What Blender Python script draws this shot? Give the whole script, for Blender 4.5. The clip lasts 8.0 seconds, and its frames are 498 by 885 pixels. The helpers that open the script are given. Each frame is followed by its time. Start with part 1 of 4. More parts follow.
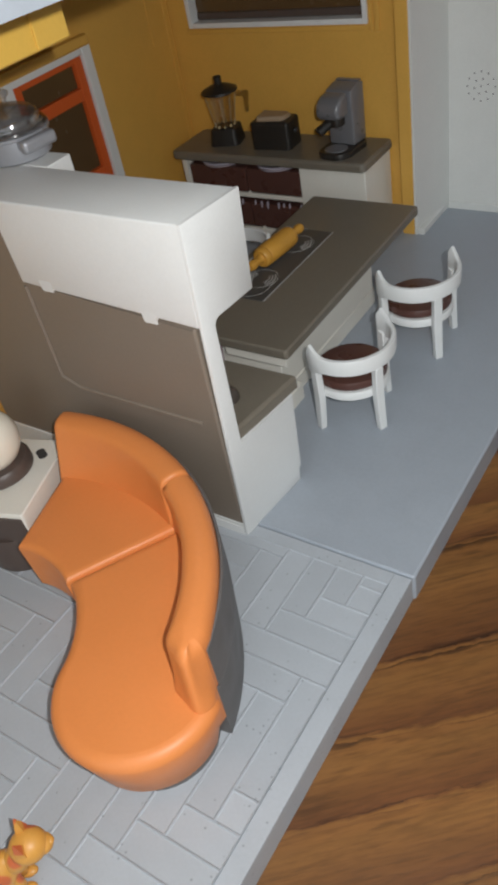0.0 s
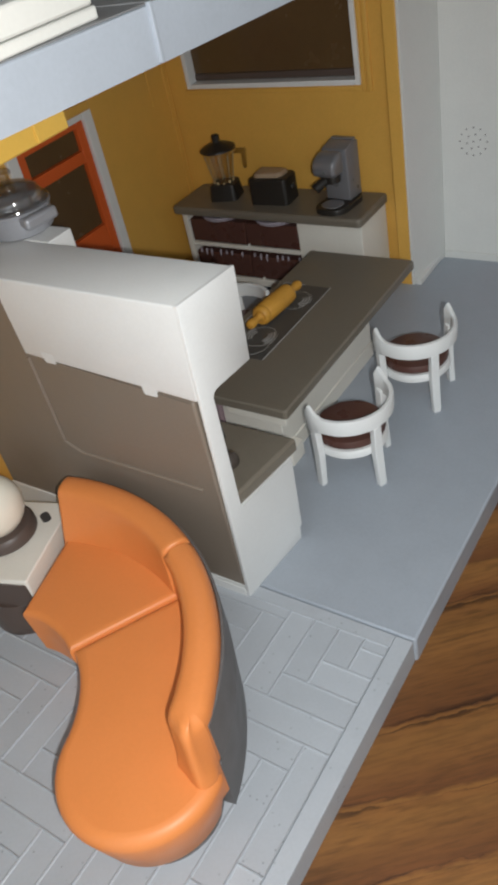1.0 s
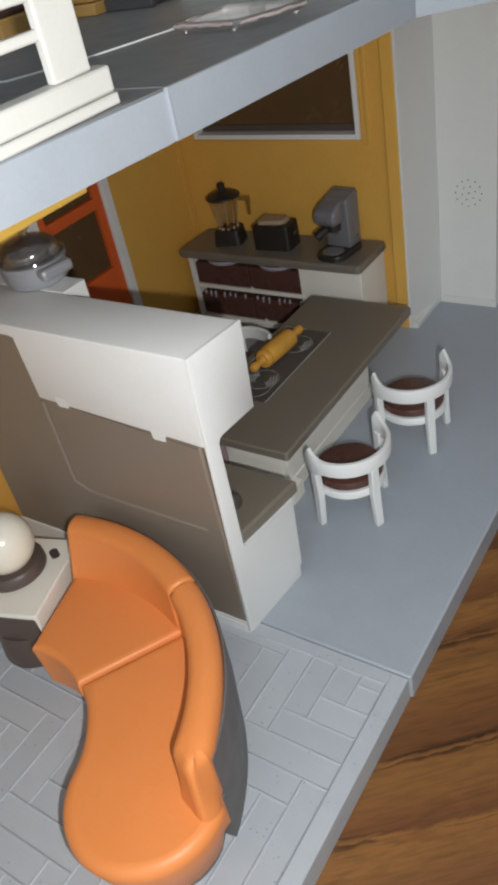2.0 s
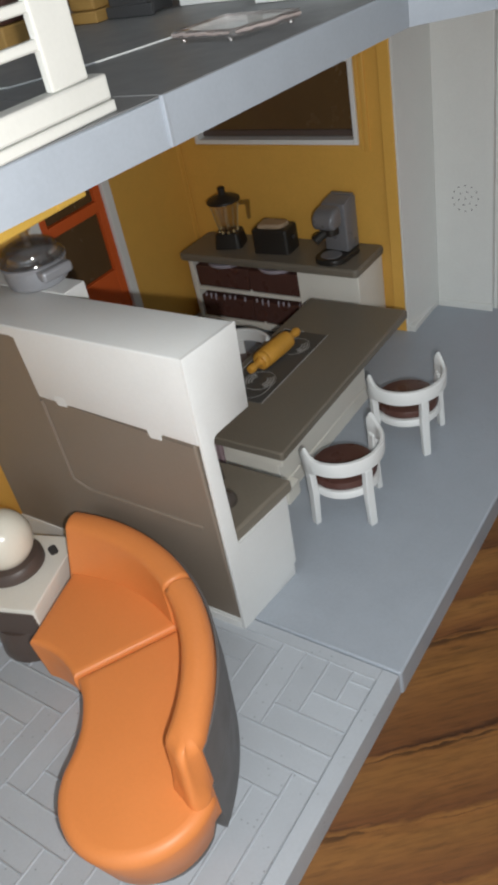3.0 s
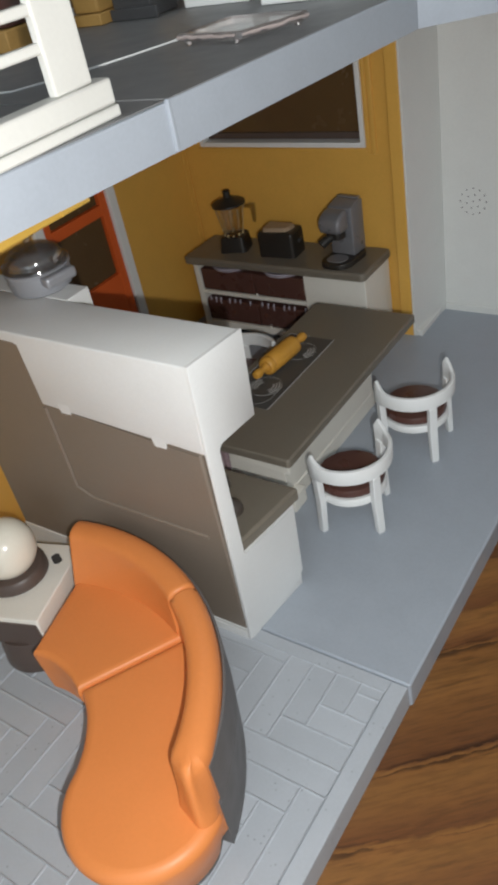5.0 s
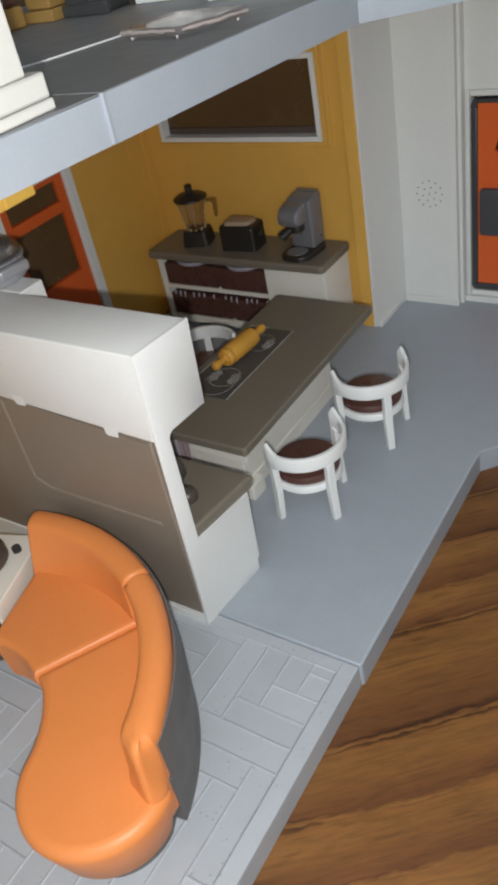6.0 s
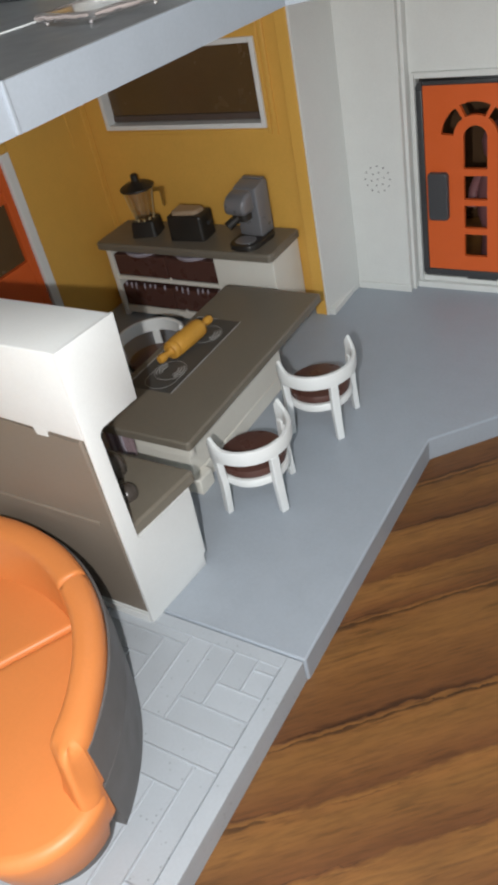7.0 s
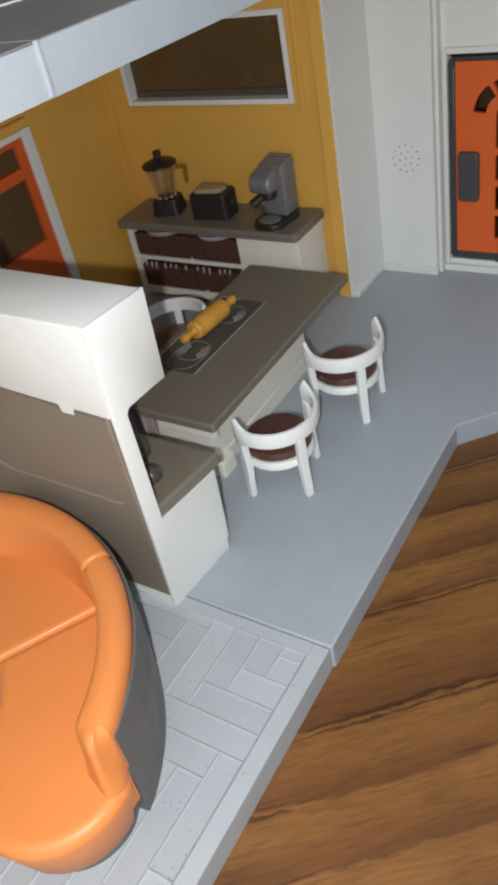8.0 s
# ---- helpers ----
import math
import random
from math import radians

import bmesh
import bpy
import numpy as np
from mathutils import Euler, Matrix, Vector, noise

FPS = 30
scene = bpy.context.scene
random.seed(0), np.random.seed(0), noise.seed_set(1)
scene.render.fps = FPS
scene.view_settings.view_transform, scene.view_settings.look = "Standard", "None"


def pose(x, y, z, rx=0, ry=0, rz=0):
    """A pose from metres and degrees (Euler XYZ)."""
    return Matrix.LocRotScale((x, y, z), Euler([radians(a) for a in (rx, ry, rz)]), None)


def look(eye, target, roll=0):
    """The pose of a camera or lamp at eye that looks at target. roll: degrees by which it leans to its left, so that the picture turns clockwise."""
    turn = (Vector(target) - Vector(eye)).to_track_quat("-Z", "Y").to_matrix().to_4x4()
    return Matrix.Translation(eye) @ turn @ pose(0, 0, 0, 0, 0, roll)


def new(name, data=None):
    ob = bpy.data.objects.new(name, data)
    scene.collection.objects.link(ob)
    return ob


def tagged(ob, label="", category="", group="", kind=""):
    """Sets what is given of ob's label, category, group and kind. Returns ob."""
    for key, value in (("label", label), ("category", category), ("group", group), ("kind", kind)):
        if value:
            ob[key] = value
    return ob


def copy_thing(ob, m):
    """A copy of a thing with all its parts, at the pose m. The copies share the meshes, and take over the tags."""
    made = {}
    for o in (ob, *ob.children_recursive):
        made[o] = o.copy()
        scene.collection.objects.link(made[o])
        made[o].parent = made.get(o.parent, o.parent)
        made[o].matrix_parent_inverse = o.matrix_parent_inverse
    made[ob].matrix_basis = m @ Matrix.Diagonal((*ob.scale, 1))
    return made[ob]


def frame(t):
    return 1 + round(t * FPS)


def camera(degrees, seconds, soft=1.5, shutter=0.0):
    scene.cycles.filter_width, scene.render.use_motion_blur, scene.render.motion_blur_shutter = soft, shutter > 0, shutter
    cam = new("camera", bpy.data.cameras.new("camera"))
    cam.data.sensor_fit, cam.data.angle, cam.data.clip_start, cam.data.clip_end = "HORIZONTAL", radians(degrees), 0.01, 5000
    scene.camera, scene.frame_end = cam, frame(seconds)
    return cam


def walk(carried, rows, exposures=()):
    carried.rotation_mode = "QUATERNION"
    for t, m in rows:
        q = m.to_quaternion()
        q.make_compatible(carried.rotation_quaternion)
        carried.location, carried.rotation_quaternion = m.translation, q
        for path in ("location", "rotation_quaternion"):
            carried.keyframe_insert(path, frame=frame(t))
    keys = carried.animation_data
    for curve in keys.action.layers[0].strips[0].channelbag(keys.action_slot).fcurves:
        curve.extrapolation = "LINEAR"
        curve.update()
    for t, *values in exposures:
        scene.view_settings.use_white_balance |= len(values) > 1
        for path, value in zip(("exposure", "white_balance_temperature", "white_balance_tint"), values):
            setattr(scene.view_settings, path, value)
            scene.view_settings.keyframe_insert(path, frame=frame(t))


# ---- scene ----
cam = camera(35.31, 8.0, soft=3.8)
# seconds, eye in metres, yaw, pitch, roll in degrees
ROWS = [
    (0.0, 0.0053, 0.0125, 0.2104, 40.49, -39.99, -12.63),
    (0.5, 0.0041, 0.0195, 0.2192, 40.44, -38.66, -13.30),
    (1.0, 0.0063, 0.0196, 0.2224, 40.56, -37.99, -13.55),
    (1.5, 0.0073, 0.0173, 0.2306, 40.08, -36.64, -12.90),
    (3.0, 0.0159, 0.0119, 0.2357, 40.11, -35.72, -12.33),
    (3.5, 0.0135, 0.0122, 0.2363, 40.69, -35.62, -12.11),
    (4.0, 0.0147, 0.0128, 0.2394, 40.42, -35.19, -12.36),
    (5.3, 0.0122, 0.0188, 0.2332, 40.33, -35.73, -12.54),
    (5.5, 0.0180, 0.0222, 0.2322, 39.27, -35.90, -12.68),
    (6.0, 0.0258, 0.0160, 0.2340, 39.09, -36.03, -12.53),
    (6.5, 0.0364, 0.0193, 0.2327, 37.51, -36.73, -12.09),
    (7.0, 0.0358, 0.0282, 0.2300, 37.60, -37.19, -13.12),
    (7.5, 0.0318, 0.0336, 0.2277, 37.48, -37.53, -13.45),
    (8.0, 0.0268, 0.0279, 0.2258, 38.61, -38.01, -12.89),
]
walk(cam, [(t, pose(x, y, z, 0, 0, yaw) @ pose(0, 0, 0, 90 + pitch, 0, 0) @ pose(0, 0, 0, 0, 0, roll)) for t, x, y, z, yaw, pitch, roll in ROWS], [(0.0, -0.14), (1.0, -0.08), (4.3, -0.14), (6.0, 0.0), (6.6, 0.10), (7.2, 0.30), (8.0, 0.22)])

# ---- world and light ----
world = bpy.data.worlds.new("room_air")
scene.world = world
world.use_nodes = True
world.node_tree.nodes["Background"].inputs[0].default_value = (0.80, 0.88, 1.0, 1)
world.node_tree.nodes["Background"].inputs[1].default_value = 0.22


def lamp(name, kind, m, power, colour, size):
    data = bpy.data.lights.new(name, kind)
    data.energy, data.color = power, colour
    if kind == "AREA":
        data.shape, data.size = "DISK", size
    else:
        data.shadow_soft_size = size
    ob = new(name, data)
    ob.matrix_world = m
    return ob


# the small white light beside the lens
lamp("phone_light", "POINT", pose(0.0215, 0.0145, 0.2215), 2.3, (1.0, 0.99, 0.972), 0.0022)
# an added soft lamp, for unseen room light from behind the camera
lamp("room_fill", "AREA", look((0.22, -1.08, 0.92), (-0.15, 0.20, 0.05)), 15.3, (0.82, 0.925, 1.0), 2.4)


# ---- materials ----
def mat(name, colour, rough=0.45, vary=0.06, grain=900.0, bump=0.04, metal=0.0, coat=0.0, blotch=90.0, island=False, specks=0.0, glass=0.0, ior=1.46, uneven=0.07):
    m = bpy.data.materials.new(name)
    m.use_nodes = True
    t = m.node_tree
    n, l = t.nodes, t.links
    b = n["Principled BSDF"]
    b.inputs["Metallic"].default_value = metal
    b.inputs["Coat Weight"].default_value = coat
    b.inputs["Coat Roughness"].default_value = 0.15
    b.inputs["Transmission Weight"].default_value = glass
    b.inputs["IOR"].default_value = ior
    co = n.new("ShaderNodeTexCoord")
    fine, wide = n.new("ShaderNodeTexNoise"), n.new("ShaderNodeTexNoise")
    fine.inputs["Scale"].default_value, fine.inputs["Detail"].default_value = grain, 3
    wide.inputs["Scale"].default_value, wide.inputs["Detail"].default_value = blotch, 4
    for x in (fine, wide):
        l.new(co.outputs["Object"], x.inputs["Vector"])
    add = n.new("ShaderNodeMath")
    add.operation = "ADD"
    l.new(fine.outputs[0], add.inputs[0])
    l.new(wide.outputs[0], add.inputs[1])
    ramp = n.new("ShaderNodeMapRange")
    ramp.inputs["From Min"].default_value, ramp.inputs["From Max"].default_value = 0.6, 1.4
    ramp.inputs["To Min"].default_value, ramp.inputs["To Max"].default_value = 1 - vary, 1 + vary
    l.new(add.outputs[0], ramp.inputs["Value"])
    last = ramp.outputs["Result"]
    if island:
        info, r2, mul = n.new("ShaderNodeObjectInfo"), n.new("ShaderNodeMapRange"), n.new("ShaderNodeMath")
        r2.inputs["To Min"].default_value, r2.inputs["To Max"].default_value = 0.96, 1.04
        l.new(info.outputs["Random"], r2.inputs["Value"])
        mul.operation = "MULTIPLY"
        l.new(last, mul.inputs[0])
        l.new(r2.outputs["Result"], mul.inputs[1])
        last = mul.outputs[0]
    if specks:
        # small dark specks of dirt, in patches
        dot, near, thin, most, keep = (n.new("ShaderNodeTexVoronoi"), n.new("ShaderNodeMapRange"), n.new("ShaderNodeMapRange"), n.new("ShaderNodeMath"), n.new("ShaderNodeMath"))
        geo = n.new("ShaderNodeNewGeometry")
        dot.inputs["Scale"].default_value = specks
        l.new(geo.outputs["Position"], dot.inputs["Vector"])
        near.inputs["From Min"].default_value, near.inputs["From Max"].default_value = 0.07, 0.14
        near.inputs["To Min"].default_value = 0.62
        l.new(dot.outputs["Distance"], near.inputs["Value"])
        thin.inputs["From Min"].default_value, thin.inputs["From Max"].default_value = 0.47, 0.55
        thin.inputs["To Min"].default_value, thin.inputs["To Max"].default_value = 1.0, 0.0
        patch = n.new("ShaderNodeTexNoise")
        patch.inputs["Scale"].default_value, patch.inputs["Detail"].default_value = 60.0, 2
        l.new(geo.outputs["Position"], patch.inputs["Vector"])
        l.new(patch.outputs[0], thin.inputs["Value"])
        most.operation, keep.operation = "MAXIMUM", "MULTIPLY"
        l.new(near.outputs["Result"], most.inputs[0])
        l.new(thin.outputs["Result"], most.inputs[1])
        l.new(last, keep.inputs[0])
        l.new(most.outputs[0], keep.inputs[1])
        last = keep.outputs[0]
    hsv = n.new("ShaderNodeHueSaturation")
    hsv.inputs["Color"].default_value = (*colour, 1)
    l.new(last, hsv.inputs["Value"])
    l.new(hsv.outputs["Color"], b.inputs["Base Color"])
    rr = n.new("ShaderNodeMapRange")
    rr.inputs["From Min"].default_value, rr.inputs["From Max"].default_value = 0.3, 0.7
    rr.inputs["To Min"].default_value, rr.inputs["To Max"].default_value = max(rough - uneven, 0.01), rough + uneven
    l.new(wide.outputs[0], rr.inputs["Value"])
    l.new(rr.outputs["Result"], b.inputs["Roughness"])
    if bump:
        bp = n.new("ShaderNodeBump")
        bp.inputs["Strength"].default_value, bp.inputs["Distance"].default_value = bump, 0.0004
        l.new(fine.outputs[0], bp.inputs["Height"])
        l.new(bp.outputs["Normal"], b.inputs["Normal"])
    return m


def clear(name, tint=(0.975, 0.965, 0.95), low=0.07, high=0.55, rough=0.12):
    """Clear moulded plastic: see-through, with a gloss that grows towards its edges."""
    m = bpy.data.materials.new(name)
    m.use_nodes = True
    n, l = m.node_tree.nodes, m.node_tree.links
    n.remove(n["Principled BSDF"])
    see, gloss, mix, edge, grow = (n.new("ShaderNodeBsdfTransparent"), n.new("ShaderNodeBsdfGlossy"), n.new("ShaderNodeMixShader"), n.new("ShaderNodeLayerWeight"), n.new("ShaderNodeMapRange"))
    see.inputs["Color"].default_value = (*tint, 1)
    gloss.inputs["Color"].default_value, gloss.inputs["Roughness"].default_value = (0.95, 0.95, 0.95, 1), rough
    edge.inputs["Blend"].default_value = 0.28
    grow.inputs["To Min"].default_value, grow.inputs["To Max"].default_value = low, high
    l.new(edge.outputs["Facing"], grow.inputs["Value"])
    l.new(grow.outputs["Result"], mix.inputs["Fac"])
    l.new(see.outputs[0], mix.inputs[1])
    l.new(gloss.outputs[0], mix.inputs[2])
    l.new(mix.outputs[0], n["Material Output"].inputs["Surface"])
    return m


def wood(name):
    """Oiled teak: growth bands that darken towards a thin broken vein, with fine pores along the grain."""
    m = bpy.data.materials.new(name)
    m.use_nodes = True
    n, l = m.node_tree.nodes, m.node_tree.links
    b = n["Principled BSDF"]
    geo, turn = n.new("ShaderNodeNewGeometry"), n.new("ShaderNodeMapping")
    turn.inputs["Rotation"].default_value = (0, 0, radians(-42))
    l.new(geo.outputs["Position"], turn.inputs["Vector"])

    def stretched(sx, sy, detail, rough=0.5):
        mp, no = n.new("ShaderNodeMapping"), n.new("ShaderNodeTexNoise")
        mp.inputs["Scale"].default_value = (sx, sy, 20.0)
        no.inputs["Scale"].default_value, no.inputs["Detail"].default_value, no.inputs["Roughness"].default_value = 1.0, detail, rough
        l.new(turn.outputs["Vector"], mp.inputs["Vector"])
        l.new(mp.outputs["Vector"], no.inputs["Vector"])
        return no.outputs[0]

    def sums(op, a, c):
        k = n.new("ShaderNodeMath")
        k.operation = op
        for i, v in enumerate((a, c)):
            if isinstance(v, float):
                k.inputs[i].default_value = v
            else:
                l.new(v, k.inputs[i])
        return k.outputs[0]

    def ranged(v, a, c, lo, hi):
        k = n.new("ShaderNodeMapRange")
        for nm, x in (("From Min", a), ("From Max", c), ("To Min", lo), ("To Max", hi)):
            k.inputs[nm].default_value = x
        l.new(v, k.inputs["Value"])
        return k.outputs["Result"]

    def coloured(v, stops):
        k = n.new("ShaderNodeValToRGB")
        e = k.color_ramp.elements
        e[0].position, e[0].color = stops[0][0], (*stops[0][1], 1)
        e[1].position, e[1].color = stops[-1][0], (*stops[-1][1], 1)
        for p, q in stops[1:-1]:
            e.new(p).color = (*q, 1)
        l.new(v, k.inputs["Fac"])
        return k.outputs["Color"]

    split = n.new("ShaderNodeSeparateXYZ")
    l.new(turn.outputs["Vector"], split.inputs[0])
    # across the grain, in uneven bands of two to four centimetres, bent slowly and frayed at their edges
    bend = sums("MULTIPLY", sums("SUBTRACT", stretched(6.0, 22.0, 2), 0.5), 0.016)
    fray = sums("MULTIPLY", sums("SUBTRACT", stretched(150.0, 460.0, 3), 0.5), 0.0036)
    place = sums("FRACT", sums("DIVIDE", sums("ADD", sums("ADD", sums("ADD", split.outputs["Y"], bend), fray), 0.04), 0.44), 0.0)
    edges = [(y + 4.0) / 44.0 for y in (-0.5, 3.2, 6.0, 8.1, 10.2, 12.4, 14.6, 18.6, 20.3, 22.6, 25.3, 28.5, 31.4, 35.0)]
    stops = [(0.0, 0.0)] + [q for e in edges for q in ((e - 0.00001, 1.0), (e, 0.0))] + [(1.0, 1.0)]
    saw = sums("ADD", coloured(place, [(p, (g, g, g)) for p, g in stops]), 0.0)
    band = coloured(saw, ((0.0, (0.135, 0.050, 0.016)), (0.14, (0.155, 0.060, 0.018)), (0.42, (0.198, 0.083, 0.023)), (0.72, (0.240, 0.106, 0.028)), (0.96, (0.225, 0.094, 0.025)), (1.0, (0.135, 0.050, 0.016))))
    # the vein at the band's edge, broken where the grain closes
    near = sums("MINIMUM", saw, sums("SUBTRACT", 1.0, saw))
    wide = ranged(stretched(16.0, 60.0, 2), 0.36, 0.60, 0.022, 0.100)
    vein = ranged(sums("DIVIDE", near, wide), 0.45, 1.0, 0.40, 1.0)
    # fine pores and soft streaks
    pores = ranged(stretched(95.0, 900.0, 4, 0.62), 0.36, 0.56, 0.80, 1.04)
    streak = ranged(stretched(9.0, 150.0, 5, 0.62), 0.30, 0.70, 0.80, 1.12)
    dash = ranged(stretched(48.0, 420.0, 3, 0.55), 0.58, 0.68, 1.0, 0.72)
    patch = ranged(stretched(11.0, 26.0, 4), 0.30, 0.70, 0.74, 1.12)
    value = sums("MULTIPLY", sums("MULTIPLY", vein, pores), sums("MULTIPLY", sums("MULTIPLY", streak, patch), dash))
    hsv = n.new("ShaderNodeHueSaturation")
    hsv.inputs["Saturation"].default_value = 1.0
    l.new(band, hsv.inputs["Color"])
    l.new(value, hsv.inputs["Value"])
    l.new(hsv.outputs["Color"], b.inputs["Base Color"])
    b.inputs["Roughness"].default_value = 0.44
    bp = n.new("ShaderNodeBump")
    bp.inputs["Strength"].default_value, bp.inputs["Distance"].default_value = 0.12, 0.0005
    l.new(pores, bp.inputs["Height"])
    l.new(bp.outputs["Normal"], b.inputs["Normal"])
    return m


WHITE = mat("white_plastic", (0.755, 0.768, 0.760), 0.42, 0.025)
CREAM = mat("warm_white_plastic", (0.77, 0.75, 0.68), 0.42, 0.03)
RAILW = mat("cream_white_plastic", (0.665, 0.665, 0.625), 0.38, 0.03)
GREY = mat("blue_grey_plastic", (0.351, 0.387, 0.434), 0.38, 0.05, bump=0.03)
TILE = mat("pale_grey_plastic", (0.41, 0.44, 0.475), 0.30, 0.04, bump=0.08, island=True, specks=330.0, uneven=0.015)
JOINT = mat("grey_plastic_bed", (0.41, 0.44, 0.475), 0.45, 0.05, specks=330.0)
# opaque tan for the jug's ribs, with their bright streaks put into the colour
RIB = mat("opaque_tan_plastic", (0.46, 0.37, 0.21), 0.22, 0.04)
SLATE = mat("dark_grey_plastic", (0.132, 0.123, 0.120), 0.46, 0.05)
SLABTOP = mat("slate_grey_plastic", (0.185, 0.186, 0.188), 0.5, 0.06)
YELLOW = mat("mustard_plastic", (0.71, 0.400, 0.083), 0.45, 0.05)
BRIGHTY = mat("yellow_plastic", (0.70, 0.44, 0.085), 0.4, 0.04)
TAUPE = mat("taupe_plastic", (0.178, 0.156, 0.123), 0.38, 0.06)
PANEL = mat("brown_taupe_panel_plastic", (0.220, 0.181, 0.145), 0.40, 0.05)
ORANGE = mat("orange_plastic", (0.73, 0.247, 0.070), 0.42, 0.03)
RED_ORANGE = mat("deep_orange_plastic", (0.66, 0.115, 0.022), 0.42, 0.03)
MAROON = mat("maroon_plastic", (0.095, 0.043, 0.034), 0.30, 0.05)
BROWN = mat("dark_brown_plastic", (0.092, 0.068, 0.058), 0.38, 0.05)
CHAR = mat("charcoal_plastic", (0.050, 0.051, 0.053), 0.42, 0.06)
SPOTTED = mat("ginger_spotted_plastic", (0.62, 0.30, 0.06), 0.42, 0.05)
tree = SPOTTED.node_tree
spot, step, blend = tree.nodes.new("ShaderNodeTexVoronoi"), tree.nodes.new("ShaderNodeMapRange"), tree.nodes.new("ShaderNodeMix")
spot.inputs["Scale"].default_value = 130.0
tree.links.new(tree.nodes["Texture Coordinate"].outputs["Object"], spot.inputs["Vector"])
step.inputs["From Min"].default_value, step.inputs["From Max"].default_value = 0.36, 0.28
tree.links.new(spot.outputs["Distance"], step.inputs["Value"])
blend.data_type = "RGBA"
blend.inputs["B"].default_value = (0.55, 0.13, 0.04, 1)
tree.links.new(step.outputs["Result"], blend.inputs["Factor"])
tree.links.new(tree.nodes["Hue/Saturation/Value"].outputs["Color"], blend.inputs["A"])
tree.links.new(blend.outputs["Result"], tree.nodes["Principled BSDF"].inputs["Base Color"])
# the white made slightly darker, offsetting too much lamp light on the entrance walls
WALLW = mat("toned_matt_white_plastic", (0.71, 0.717, 0.69), 0.5, 0.03)
HANDLE = mat("slate_black_plastic", (0.058, 0.058, 0.062), 0.48, 0.06)
TAPGREY = mat("glossy_brown_plastic", (0.070, 0.058, 0.050), 0.30, 0.04, coat=0.12)
BLACK = mat("black_plastic", (0.024, 0.021, 0.018), 0.40, 0.08)
SILVER = mat("silver_paint", (0.228, 0.229, 0.243), 0.28, 0.03, metal=0.3, uneven=0.01, bump=0.008)
HOB = mat("dark_grey_hob", (0.070, 0.070, 0.068), 0.35, 0.05)
HOBMARK = mat("grey_print", (0.44, 0.44, 0.425), 0.5, 0.1)
POTGREY = mat("pot_grey_plastic", (0.37, 0.38, 0.41), 0.34, 0.04, metal=0.35)
BALL = mat("ivory_plastic", (0.80, 0.775, 0.67), 0.22, 0.02, coat=0.3)
DARKPANE = mat("dark_brown_pane", (0.108, 0.064, 0.028), 0.22, 0.06, bump=0.0)
OCHRE = mat("dull_ochre_plastic", (0.36, 0.215, 0.065), 0.5, 0.08)
PINE = mat("ochre_plastic", (0.60, 0.30, 0.045), 0.45, 0.08)
CLEAR = clear("clear_plastic")
FROST = clear("clear_rim_plastic", (0.88, 0.82, 0.80), 0.32, 0.80, 0.25)
JUG = clear("clear_jug_plastic", (0.98, 0.97, 0.95), 0.05, 0.42, 0.08)
GLASS = clear("clear_lid_plastic", (0.86, 0.85, 0.84), 0.10, 0.75, 0.10)
# opaque pale pink that paints the glints on the tray's clear rim
GLINT = mat("pale_pink_glint", (0.40, 0.335, 0.315), 0.20, 0.12, grain=500, bump=0.3)
DARKWOOD = mat("dark_brown_wood", (0.10, 0.05, 0.02), 0.5, 0.15, grain=120, blotch=12)
BREAD = mat("toast_plastic", (0.36, 0.26, 0.17), 0.5, 0.08)
LILAC = mat("pale_lilac_plastic", (0.44, 0.40, 0.46), 0.4, 0.05)
CLOTH = mat("pale_pink_cloth", (0.30, 0.22, 0.24), 0.8, 0.08)
# pink darkened to put the dimness behind the entrance door into its colour
PINK = mat("dim_pink_plastic", (0.26, 0.11, 0.115), 0.45, 0.06)
TABLE = wood("oiled_wood")
PLASTER = mat("plaster", (0.80, 0.79, 0.77), 0.9, 0.06, grain=60, blotch=4)

# ---- building helpers; all lengths below are in centimetres ----
CM = 0.01


def thing(name, x, y, z, label, category, group="", kind="", rz=0.0):
    ob = new(name)
    ob.empty_display_size = 0.01
    ob.matrix_basis = pose(x * CM, y * CM, z * CM, 0, 0, rz)
    return tagged(ob, label, category, group, kind)


def part(name, bm, material, parent=None, label="", world=False, smooth=40.0):
    """One mesh under a thing or a part. world: its vertices are given in the world's centimetres."""
    if world:
        shift, p = Vector((0, 0, 0)), parent
        while p is not None:
            shift, p = shift + p.matrix_basis.translation, p.parent
        bmesh.ops.translate(bm, verts=bm.verts, vec=-shift / CM)
    bmesh.ops.scale(bm, verts=bm.verts, vec=(CM, CM, CM))
    bmesh.ops.recalc_face_normals(bm, faces=bm.faces)
    flat = bm.faces.layers.int.get("flat")
    for f in bm.faces:
        f.smooth = not (flat and f[flat])
    for e in bm.edges:
        if len(e.link_faces) == 2 and e.calc_face_angle(0) > radians(smooth):
            e.smooth = False
    me = bpy.data.meshes.new(name)
    bm.to_mesh(me)
    bm.free()
    for one in material if isinstance(material, (list, tuple)) else (material,):
        me.materials.append(one)
    ob = new(name, me)
    ob.parent = parent
    return tagged(ob, label)


def setting(name, bm, material, label, category):
    return tagged(part(name, bm, material), label, category, "", "structure")


def flats(bm, big=0.0):
    """Marks faces square to the axes, so that they stay plane beside their rounded edges."""
    flat = bm.faces.layers.int.get("flat") or bm.faces.layers.int.new("flat")
    bm.normal_update()
    for f in bm.faces:
        if max(abs(k) for k in f.normal) > 0.9999 and f.calc_area() >= big:
            f[flat] = 1
    return bm


